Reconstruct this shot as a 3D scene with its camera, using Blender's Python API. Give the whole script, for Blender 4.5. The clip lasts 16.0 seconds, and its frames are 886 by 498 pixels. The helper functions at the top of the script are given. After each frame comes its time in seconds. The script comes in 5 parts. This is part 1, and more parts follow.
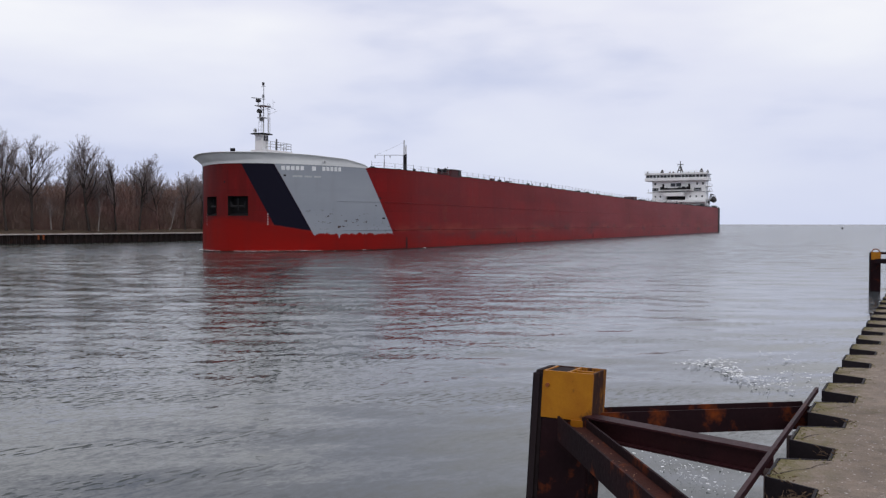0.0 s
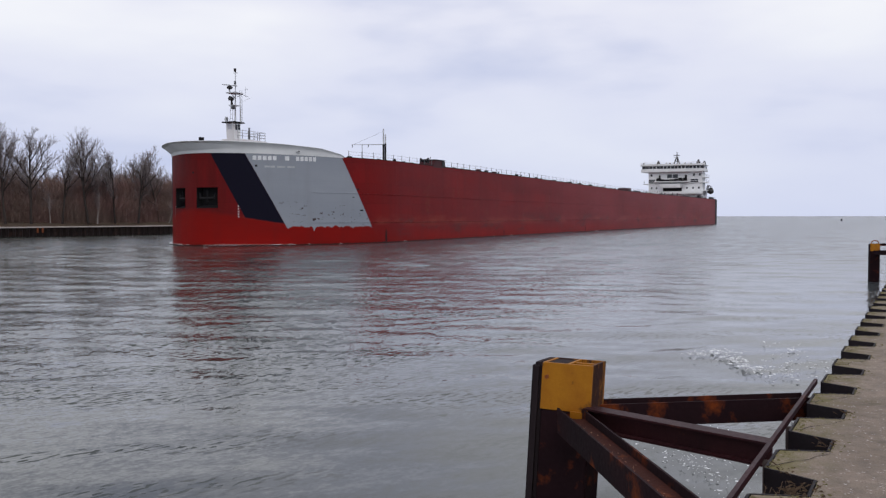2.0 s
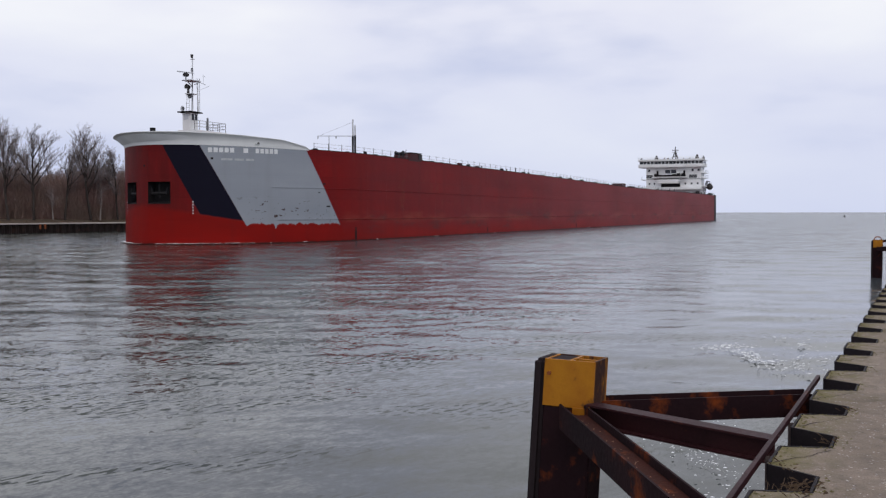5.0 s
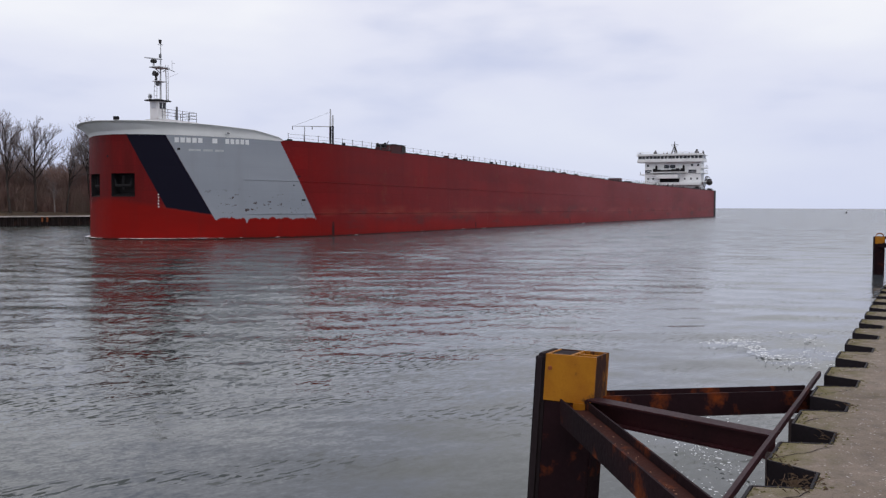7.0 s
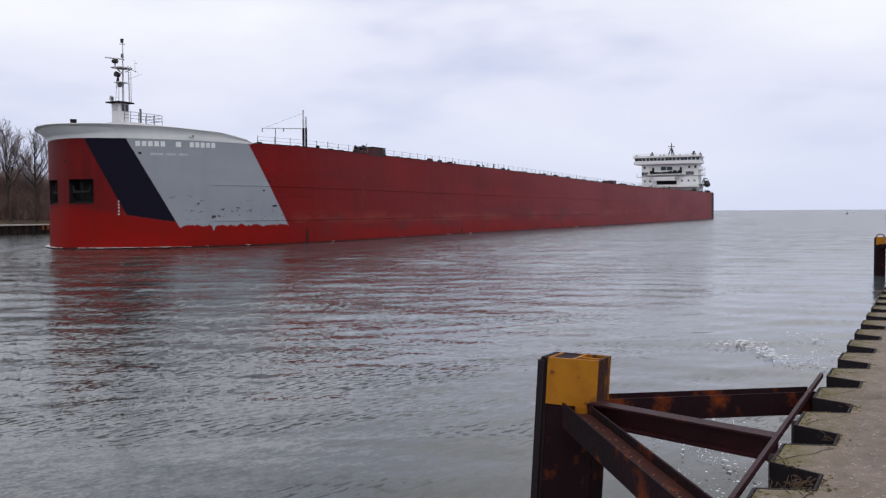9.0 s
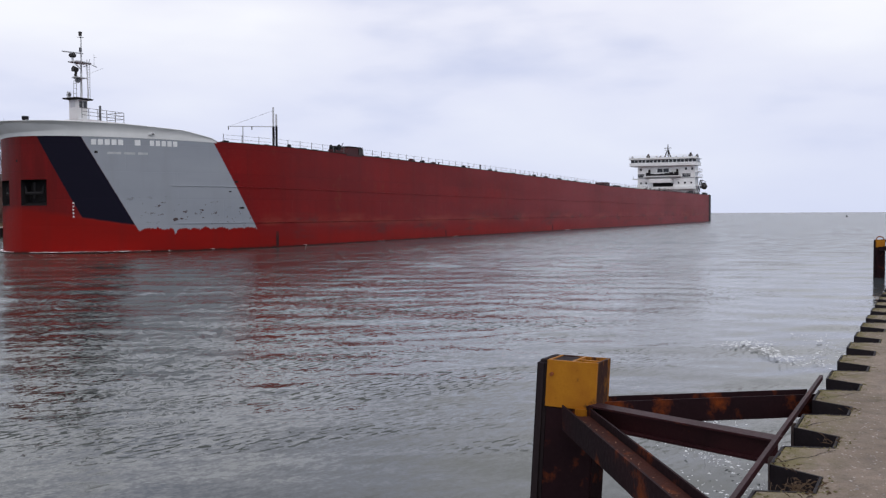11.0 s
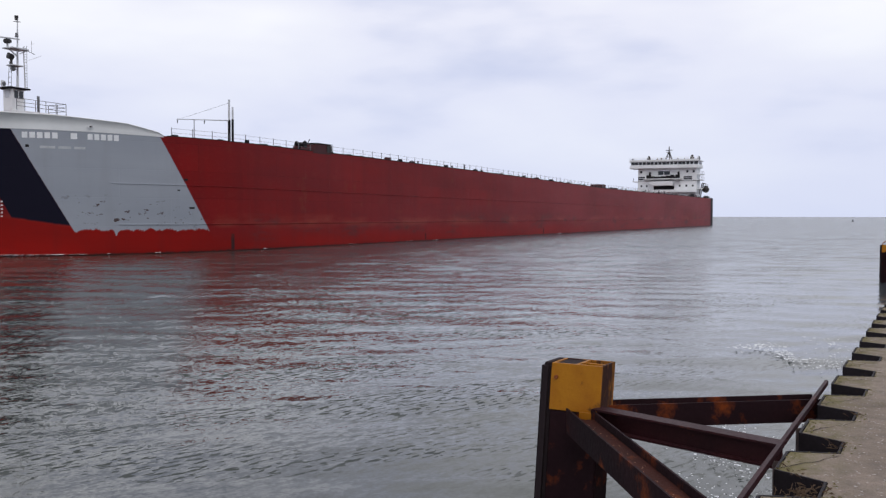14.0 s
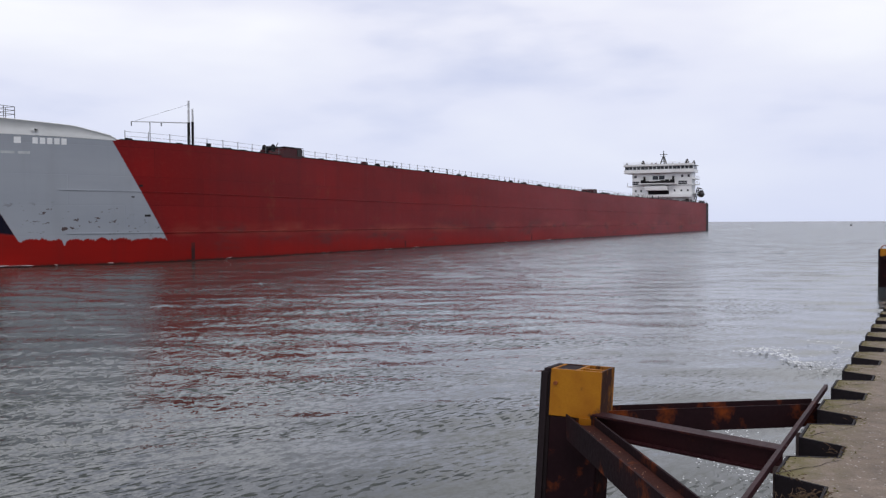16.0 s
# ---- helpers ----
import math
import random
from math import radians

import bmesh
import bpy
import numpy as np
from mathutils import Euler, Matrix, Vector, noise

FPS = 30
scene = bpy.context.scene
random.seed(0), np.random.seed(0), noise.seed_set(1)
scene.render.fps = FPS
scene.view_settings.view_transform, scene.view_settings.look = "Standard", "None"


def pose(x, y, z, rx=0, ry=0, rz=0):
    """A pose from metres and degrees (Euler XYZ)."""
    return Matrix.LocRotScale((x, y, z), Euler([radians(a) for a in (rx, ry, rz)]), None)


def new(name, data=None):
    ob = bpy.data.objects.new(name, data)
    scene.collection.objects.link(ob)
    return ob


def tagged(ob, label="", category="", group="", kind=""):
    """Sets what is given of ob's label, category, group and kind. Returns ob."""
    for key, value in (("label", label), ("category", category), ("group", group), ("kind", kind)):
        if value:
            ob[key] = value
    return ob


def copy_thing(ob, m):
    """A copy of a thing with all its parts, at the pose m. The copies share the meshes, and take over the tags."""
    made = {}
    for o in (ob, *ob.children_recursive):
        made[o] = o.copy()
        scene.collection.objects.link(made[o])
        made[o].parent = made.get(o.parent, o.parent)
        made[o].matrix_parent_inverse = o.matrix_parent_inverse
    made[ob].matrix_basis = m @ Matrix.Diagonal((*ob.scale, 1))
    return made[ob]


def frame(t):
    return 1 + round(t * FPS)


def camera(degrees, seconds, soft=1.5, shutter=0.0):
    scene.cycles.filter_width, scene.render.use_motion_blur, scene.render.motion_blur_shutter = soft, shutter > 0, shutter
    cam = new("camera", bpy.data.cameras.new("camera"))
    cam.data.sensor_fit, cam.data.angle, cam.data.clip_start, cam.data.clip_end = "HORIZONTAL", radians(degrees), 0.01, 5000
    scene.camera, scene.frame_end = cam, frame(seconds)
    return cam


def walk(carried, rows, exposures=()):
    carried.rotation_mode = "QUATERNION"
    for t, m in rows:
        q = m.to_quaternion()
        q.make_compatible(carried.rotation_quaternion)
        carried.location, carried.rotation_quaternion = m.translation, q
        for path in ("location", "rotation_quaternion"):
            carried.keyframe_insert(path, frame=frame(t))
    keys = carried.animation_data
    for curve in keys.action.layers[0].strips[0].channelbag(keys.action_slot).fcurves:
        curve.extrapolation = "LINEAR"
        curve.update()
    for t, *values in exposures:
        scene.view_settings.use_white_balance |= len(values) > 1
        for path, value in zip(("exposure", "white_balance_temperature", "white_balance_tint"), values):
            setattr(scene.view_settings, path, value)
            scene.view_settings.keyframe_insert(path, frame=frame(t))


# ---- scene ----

EYE_Z = 3.585
# seconds, turn to the right, tilt, roll, in degrees
PAN = [
    (0.0, 0.006, -1.576, 0.037),
    (0.5, -0.017, -1.679, -0.102),
    (1.0, -0.021, -1.832, -0.098),
    (1.5, -0.003, -2.049, 0.006),
    (2.0, 0.047, -2.054, -0.061),
    (2.5, 0.005, -2.154, -0.123),
    (3.0, -0.005, -2.215, -0.015),
    (3.5, -0.053, -2.299, -0.129),
    (4.0, -0.089, -2.254, -0.147),
    (6.5, -0.149, -2.482, 0.117),
    (7.0, -0.193, -2.616, 0.184),
    (7.5, -0.141, -2.733, 0.301),
    (8.0, -0.162, -2.617, -0.030),
    (8.5, -0.299, -2.439, -0.239),
    (9.0, -0.244, -2.333, -0.331),
    (11.5, -0.193, -2.074, -0.269),
    (12.0, -0.246, -1.889, -0.165),
    (12.5, -0.317, -1.930, -0.173),
    (13.0, -0.372, -1.954, -0.191),
    (13.5, -0.473, -1.966, -0.098),
    (14.0, -0.535, -2.059, 0.078),
    (14.5, -0.530, -2.065, 0.012),
    (15.0, -0.517, -1.934, -0.096),
    (15.5, -0.454, -1.713, -0.223),
    (16.0, -0.451, -1.658, -0.244),
]
cam = camera(51.1, 16.0, soft=1.3)
walk(cam, [(t, pose(0, 0, EYE_Z, 90 + p, 0, -y) @ Matrix.Rotation(radians(r), 4, "Z")) for t, y, p, r in PAN], [(0.0, 0.0), (7.0, 0.0), (7.6, 0.07), (16.0, 0.08)])

# ---------------------------------------------------------------- light
SUN_EL, SUN_AZ = 48, 160


def overcast_world():
    world = bpy.data.worlds.new("overcast_sky")
    scene.world = world
    world.use_nodes = True
    nt = world.node_tree
    nt.nodes.clear()
    N, L = nt.nodes.new, nt.links.new
    out, bg = N("ShaderNodeOutputWorld"), N("ShaderNodeBackground")
    sky = N("ShaderNodeTexSky")
    sky.sky_type, sky.sun_disc = "NISHITA", False
    sky.sun_elevation, sky.sun_rotation = radians(SUN_EL), radians(SUN_AZ)
    dim = N("ShaderNodeMixRGB")
    dim.blend_type, dim.inputs[0].default_value = "MULTIPLY", 1.0
    dim.inputs[2].default_value = (0.09, 0.09, 0.09, 1)
    L(sky.outputs[0], dim.inputs[1])
    tc, mp = N("ShaderNodeTexCoord"), N("ShaderNodeMapping")
    mp.inputs["Scale"].default_value = (1.0, 1.0, 3.2)
    mp.inputs["Location"].default_value = (0.35, 0.2, 0.1)
    L(tc.outputs["Generated"], mp.inputs[0])
    big, fine = N("ShaderNodeTexNoise"), N("ShaderNodeTexNoise")
    big.inputs["Scale"].default_value, big.inputs["Detail"].default_value = 2.3, 4
    big.inputs["Roughness"].default_value = 0.45
    fine.inputs["Scale"].default_value, fine.inputs["Detail"].default_value = 7.0, 5
    L(mp.outputs[0], big.inputs[0])
    L(mp.outputs[0], fine.inputs[0])
    add = N("ShaderNodeMath")
    add.operation = "MULTIPLY_ADD"
    add.inputs[1].default_value = 0.22
    L(fine.outputs[0], add.inputs[0])
    L(big.outputs[0], add.inputs[2])
    ramp = N("ShaderNodeValToRGB")
    e = ramp.color_ramp.elements
    e[0].position, e[0].color = 0.40, (0.53, 0.58, 0.79, 1)
    e[1].position, e[1].color = 0.74, (0.95, 0.955, 1.0, 1)
    m = e.new(0.55)
    m.color = (0.815, 0.825, 0.945, 1)
    L(add.outputs[0], ramp.inputs[0])
    mix = N("ShaderNodeMixRGB")
    mix.inputs[0].default_value = 0.93
    L(dim.outputs[0], mix.inputs[1])
    L(ramp.outputs[0], mix.inputs[2])
    sep = N("ShaderNodeSeparateXYZ")
    L(tc.outputs["Generated"], sep.inputs[0])
    low = N("ShaderNodeMapRange")
    low.inputs["From Min"].default_value, low.inputs["From Max"].default_value = 0.21, 0.0
    low.inputs["To Max"].default_value = 0.70
    L(sep.outputs[2], low.inputs[0])
    haze = N("ShaderNodeMixRGB")
    haze.inputs[2].default_value = (0.56, 0.625, 0.85, 1)
    L(low.outputs[0], haze.inputs[0])
    L(mix.outputs[0], haze.inputs[1])
    L(haze.outputs[0], bg.inputs[0])
    bg.inputs[1].default_value = 1.0
    L(bg.outputs[0], out.inputs[0])


overcast_world()
sun_data = bpy.data.lights.new("sun", "SUN")
sun_data.energy, sun_data.angle, sun_data.color = 0.7, radians(25), (1.0, 0.96, 0.9)
sun = new("sun", sun_data)
sun.matrix_world = pose(0, 0, 60, 90 - SUN_EL, 0, 180 - SUN_AZ)


# ---------------------------------------------------------------- materials
def base_mat(name):
    m = bpy.data.materials.new(name)
    m.use_nodes = True
    nt = m.node_tree
    return m, nt, nt.nodes["Principled BSDF"], nt.nodes.new, nt.links.new


def rgba(c):
    return (c[0], c[1], c[2], 1)


def mixer(nt, fac, a, b, kind="MIX"):
    n = nt.nodes.new("ShaderNodeMixRGB")
    n.blend_type = kind
    for i, v in enumerate((fac, a, b)):
        if isinstance(v, (int, float)):
            n.inputs[i].default_value = v
        elif isinstance(v, tuple):
            n.inputs[i].default_value = rgba(v)
        else:
            nt.links.new(v, n.inputs[i])
    return n.outputs[0]


def calc(nt, op, a, b=0.0, c=0.0, clamp=False):
    n = nt.nodes.new("ShaderNodeMath")
    n.operation, n.use_clamp = op, clamp
    for i, v in enumerate((a, b, c)):
        if isinstance(v, (int, float)):
            n.inputs[i].default_value = v
        else:
            nt.links.new(v, n.inputs[i])
    return n.outputs[0]


def noise_out(nt, scale, detail=4, vec=None, stretch=None, rough=0.55):
    if vec is None:
        vec = nt.nodes.new("ShaderNodeTexCoord").outputs["Object"]
    if stretch:
        mp = nt.nodes.new("ShaderNodeMapping")
        mp.inputs["Scale"].default_value = stretch
        nt.links.new(vec, mp.inputs[0])
        vec = mp.outputs[0]
    n = nt.nodes.new("ShaderNodeTexNoise")
    n.inputs["Scale"].default_value, n.inputs["Detail"].default_value = scale, detail
    n.inputs["Roughness"].default_value = rough
    nt.links.new(vec, n.inputs[0])
    return n.outputs[0]


def step(nt, v, lo, hi):
    n = nt.nodes.new("ShaderNodeMapRange")
    n.inputs["From Min"].default_value, n.inputs["From Max"].default_value = lo, hi
    nt.links.new(v, n.inputs[0])
    return n.outputs[0]


def relief(nt, bsdf, height, strength, dist):
    b = nt.nodes.new("ShaderNodeBump")
    b.inputs["Strength"].default_value, b.inputs["Distance"].default_value = strength, dist
    nt.links.new(height, b.inputs["Height"])
    nt.links.new(b.outputs[0], bsdf.inputs["Normal"])


def worn(name, base, dark, patch=None, scale=1.0, grain=30.0, rough=0.6, metal=0.0, amount=0.5, bump=0.3, dist=0.01, edge=(0.55, 0.68), stretch=None, spread=0.0, spec=0.25):
    """Paint, steel, timber or stone: two colours mixed at a large scale, grain, and patches of wear with a shape of their own."""
    m, nt, b, N, L = base_mat(name)
    big, fine = noise_out(nt, scale, 5, stretch=stretch), noise_out(nt, grain, 3)
    col = mixer(nt, step(nt, big, 0.35, 0.68), base, dark)
    col = mixer(nt, calc(nt, "MULTIPLY", fine, amount), col, tuple(v * 0.45 for v in dark))
    if patch:
        p = noise_out(nt, scale * 1.7, 7, stretch=stretch, rough=0.65)
        col = mixer(nt, step(nt, p, *edge), col, patch)
    if spread:
        info = N("ShaderNodeObjectInfo")
        col = mixer(nt, calc(nt, "MULTIPLY", info.outputs["Random"], spread), col, tuple(v * 0.5 for v in dark))
    L(col, b.inputs["Base Color"])
    L(calc(nt, "MULTIPLY_ADD", fine, 0.25, rough - 0.12), b.inputs["Roughness"])
    b.inputs["Metallic"].default_value = metal
    b.inputs["Specular IOR Level"].default_value = spec
    relief(nt, b, fine, bump, dist)
    return m


def hull_paint():
    """Red topsides, dark blue and grey slanted bands at the bow, brighter red boot top; u runs along the plating, v is the height."""
    m, nt, b, N, L = base_mat("hull_paint")
    uv = N("ShaderNodeUVMap")
    sep = N("ShaderNodeSeparateXYZ")
    L(uv.outputs[0], sep.inputs[0])
    u, z = calc(nt, "ABSOLUTE", calc(nt, "ADD", sep.outputs[0], 1.0)), sep.outputs[1]
    streak = noise_out(nt, 0.5, 5, uv.outputs[0], (1.2, 0.12, 1))
    blot = noise_out(nt, 0.09, 4, uv.outputs[0], (0.6, 2.2, 1))
    fine = noise_out(nt, 3.0, 6, uv.outputs[0])
    red = mixer(nt, step(nt, blot, 0.35, 0.65), (0.200, 0.0075, 0.0076), (0.152, 0.0088, 0.0100))
    runs = step(nt, noise_out(nt, 0.8, 3, uv.outputs[0], (1.0, 0.03, 1), 0.6), 0.52, 0.72)
    red = mixer(nt, calc(nt, "MULTIPLY", runs, 0.20), red, (0.085, 0.012, 0.012))
    sheet = N("ShaderNodeTexBrick")
    smap = N("ShaderNodeMapping")
    smap.inputs["Scale"].default_value = (0.1, 0.1, 1)
    L(uv.outputs[0], smap.inputs[0])
    L(smap.outputs[0], sheet.inputs[0])
    sheet.inputs["Scale"].default_value = 1.0
    sheet.inputs["Brick Width"].default_value, sheet.inputs["Row Height"].default_value = 1.15, 0.26
    sheet.inputs["Mortar Size"].default_value = 0.0025
    sheet.inputs["Color1"].default_value, sheet.inputs["Color2"].default_value = (1, 1, 1, 1), (0.82, 0.85, 0.88, 1)
    sheet.inputs["Mortar"].default_value = (0.6, 0.6, 0.6, 1)
    red = mixer(nt, 0.75, red, sheet.outputs["Color"], "MULTIPLY")
    faded = step(nt, noise_out(nt, 0.22, 6, uv.outputs[0], (0.7, 1.3, 1), 0.65), 0.60, 0.70)
    red = mixer(nt, calc(nt, "MULTIPLY", faded, 0.45), red, (0.185, 0.024, 0.016))
    red = mixer(nt, calc(nt, "MULTIPLY", step(nt, streak, 0.45, 0.75), 0.32), red, (0.082, 0.007, 0.008))
    red = mixer(nt, calc(nt, "MULTIPLY", step(nt, fine, 0.5, 0.8), 0.3), red, (0.21, 0.030, 0.022))
    # worn belt of lighter, rubbed plating between the two rubbing strakes
    rub = calc(nt, "MULTIPLY", calc(nt, "MULTIPLY", step(nt, z, 1.9, 2.6), step(nt, z, 3.9, 3.0)), step(nt, noise_out(nt, 0.16, 6, uv.outputs[0], (0.5, 2.0, 1)), 0.47, 0.62))
    red = mixer(nt, calc(nt, "MULTIPLY", rub, 0.75), red, (0.255, 0.056, 0.038))
    # haze and sheen painted in amidships and aft, in broad uneven fields
    hull_haze = calc(nt, "MULTIPLY", step(nt, u, 25.0, 130.0), step(nt, noise_out(nt, 0.05, 5, uv.outputs[0], (0.5, 1.6, 1), 0.6), 0.30, 0.62))
    red = mixer(nt, calc(nt, "MULTIPLY", hull_haze, 0.62), red, (0.245, 0.046, 0.052))
    # orange-brown bleeding below scupper openings
    bleed = calc(nt, "MULTIPLY", step(nt, noise_out(nt, 0.22, 6, uv.outputs[0], (0.6, 0.5, 1), 0.7), 0.59, 0.70), step(nt, u, 22.0, 34.0))
    red = mixer(nt, calc(nt, "MULTIPLY", bleed, 0.6), red, (0.17, 0.050, 0.026))
    # dark scrapes and bared primer low on the side, where it rubs along lock walls
    scrape = calc(nt, "MULTIPLY", step(nt, noise_out(nt, 0.26, 7, uv.outputs[0], (0.4, 1.5, 1), 0.70), 0.53, 0.62), calc(nt, "MULTIPLY", step(nt, z, 0.4, 1.2), step(nt, z, 4.4, 2.8)))
    red = mixer(nt, calc(nt, "MULTIPLY", calc(nt, "MULTIPLY", scrape, step(nt, u, 26.0, 32.0)), 0.6), red, (0.060, 0.030, 0.030))
    # slanted bands
    leanb = calc(nt, "MULTIPLY_ADD", calc(nt, "SUBTRACT", 11.2, z), -0.61, u)
    wob = calc(nt, "MULTIPLY_ADD", fine, 0.1, -0.05)
    e1 = step(nt, calc(nt, "ADD", calc(nt, "MULTIPLY_ADD", calc(nt, "SUBTRACT", 11.2, z), -0.53, u), wob), 2.75, 2.85)
    # round the stem the starboard band begins further aft
    e1 = calc(nt, "MULTIPLY", e1, calc(nt, "MAXIMUM", step(nt, sep.outputs[0], -1.0, -0.5), step(nt, sep.outputs[0], -7.0, -8.0)))
    e2 = step(nt, calc(nt, "ADD", calc(nt, "MULTIPLY_ADD", calc(nt, "SUBTRACT", 11.2, z), -0.565, u), wob), 6.86, 6.94)
    e3 = step(nt, calc(nt, "ADD", leanb, wob), 19.72, 19.64)
    jag = calc(nt, "MULTIPLY_ADD", noise_out(nt, 1.1, 5, uv.outputs[0], (1.0, 0.3, 1), 0.7), 1.5, -0.75)
    run = calc(nt, "MULTIPLY", step(nt, u, 15.45, 15.6), step(nt, u, 15.95, 15.7))
    foot = step(nt, calc(nt, "ADD", calc(nt, "ADD", z, jag), calc(nt, "MULTIPLY", run, 0.55)), 2.20, 2.28)
    # the bright bottom red ends in a sweeping line that rises towards the stem
    sweep = calc(nt, "MULTIPLY_ADD", calc(nt, "SUBTRACT", 12.6, u), -0.155, calc(nt, "MULTIPLY_ADD", jag, 0.16, z))
    softfoot = step(nt, sweep, 2.42, 2.58)
    scuffs = calc(nt, "MULTIPLY", calc(nt, "MULTIPLY", step(nt, noise_out(nt, 1.25, 4, uv.outputs[0], (0.9, 1.6, 1), 0.62), 0.60, 0.63), step(nt, noise_out(nt, 0.22, 2, uv.outputs[0]), 0.44, 0.52)), calc(nt, "MULTIPLY", step(nt, z, 5.6, 4.6), step(nt, z, 2.3, 2.9)))
    grey = mixer(nt, step(nt, blot, 0.3, 0.7), (0.30, 0.32, 0.355), (0.245, 0.268, 0.305))
    grey = mixer(nt, calc(nt, "MULTIPLY", step(nt, streak, 0.5, 0.8), 0.35), grey, (0.20, 0.21, 0.22))
    grey = mixer(nt, scuffs, grey, (0.07, 0.05, 0.05))
    boot = mixer(nt, step(nt, blot, 0.35, 0.7), (0.235, 0.0060, 0.0038), (0.160, 0.0058, 0.0046))
    boot = mixer(nt, calc(nt, "MULTIPLY", step(nt, streak, 0.5, 0.75), 0.45), boot, (0.14, 0.010, 0.009))
    boot = mixer(nt, calc(nt, "MULTIPLY", calc(nt, "MULTIPLY", scrape, step(nt, u, 26.0, 32.0)), 0.5), boot, (0.065, 0.026, 0.026))
    upper = calc(nt, "MULTIPLY_ADD", noise_out(nt, 0.3, 5, uv.outputs[0], (0.4, 1, 1)), 1.6, -0.8)
    col = mixer(nt, calc(nt, "MULTIPLY", step(nt, calc(nt, "ADD", z, upper), 2.7, 0.8), step(nt, u, 240.0, 90.0)), red, boot)
    col = mixer(nt, calc(nt, "MULTIPLY", calc(nt, "MULTIPLY", step(nt, u, 8.0, 4.0), step(nt, noise_out(nt, 0.55, 5, uv.outputs[0], (1.8, 0.35, 1)), 0.22, 0.58)), 0.72), col, (0.088, 0.007, 0.007))
    # the bow plating ahead of the bands is cleaner and brighter low down
    ahead = calc(nt, "MULTIPLY", step(nt, u, 14.0, 12.0), calc(nt, "SUBTRACT", 1.0, step(nt, sweep, 2.3, 2.75)))
    col = mixer(nt, ahead, col, boot)
    col = mixer(nt, calc(nt, "MULTIPLY", calc(nt, "MULTIPLY", e1, softfoot), calc(nt, "SUBTRACT", 1.0, e2)), col, (0.0055, 0.0050, 0.0135))
    band = calc(nt, "MULTIPLY", e2, e3)
    col = mixer(nt, calc(nt, "MULTIPLY", band, calc(nt, "SUBTRACT", 1.0, foot)), col, boot)
    col = mixer(nt, calc(nt, "MULTIPLY", band, foot), col, grey)
    # wet, weedy line at the water
    col = mixer(nt, step(nt, calc(nt, "ADD", z, calc(nt, "MULTIPLY", jag, 0.35)), 0.22, 0.05), col, (0.035, 0.012, 0.010))
    L(col, b.inputs["Base Color"])
    L(calc(nt, "MULTIPLY_ADD", fine, 0.2, 0.42), b.inputs["Roughness"])
    b.inputs["Specular IOR Level"].default_value = 0.09
    plates = N("ShaderNodeTexBrick")
    mp = N("ShaderNodeMapping")
    mp.inputs["Scale"].default_value = (0.1, 0.1, 1)
    L(uv.outputs[0], mp.inputs[0])
    L(mp.outputs[0], plates.inputs[0])
    plates.inputs["Scale"].default_value = 1.0
    plates.inputs["Brick Width"].default_value, plates.inputs["Row Height"].default_value = 1.0, 0.26
    plates.inputs["Mortar Size"].default_value = 0.004
    plates.inputs["Mortar Smooth"].default_value = 1.0
    dent = calc(nt, "MULTIPLY_ADD", noise_out(nt, 0.45, 2, uv.outputs[0]), 0.6, calc(nt, "MULTIPLY", plates.outputs["Fac"], -0.2))
    relief(nt, b, dent, 0.35, 0.12)
    return m


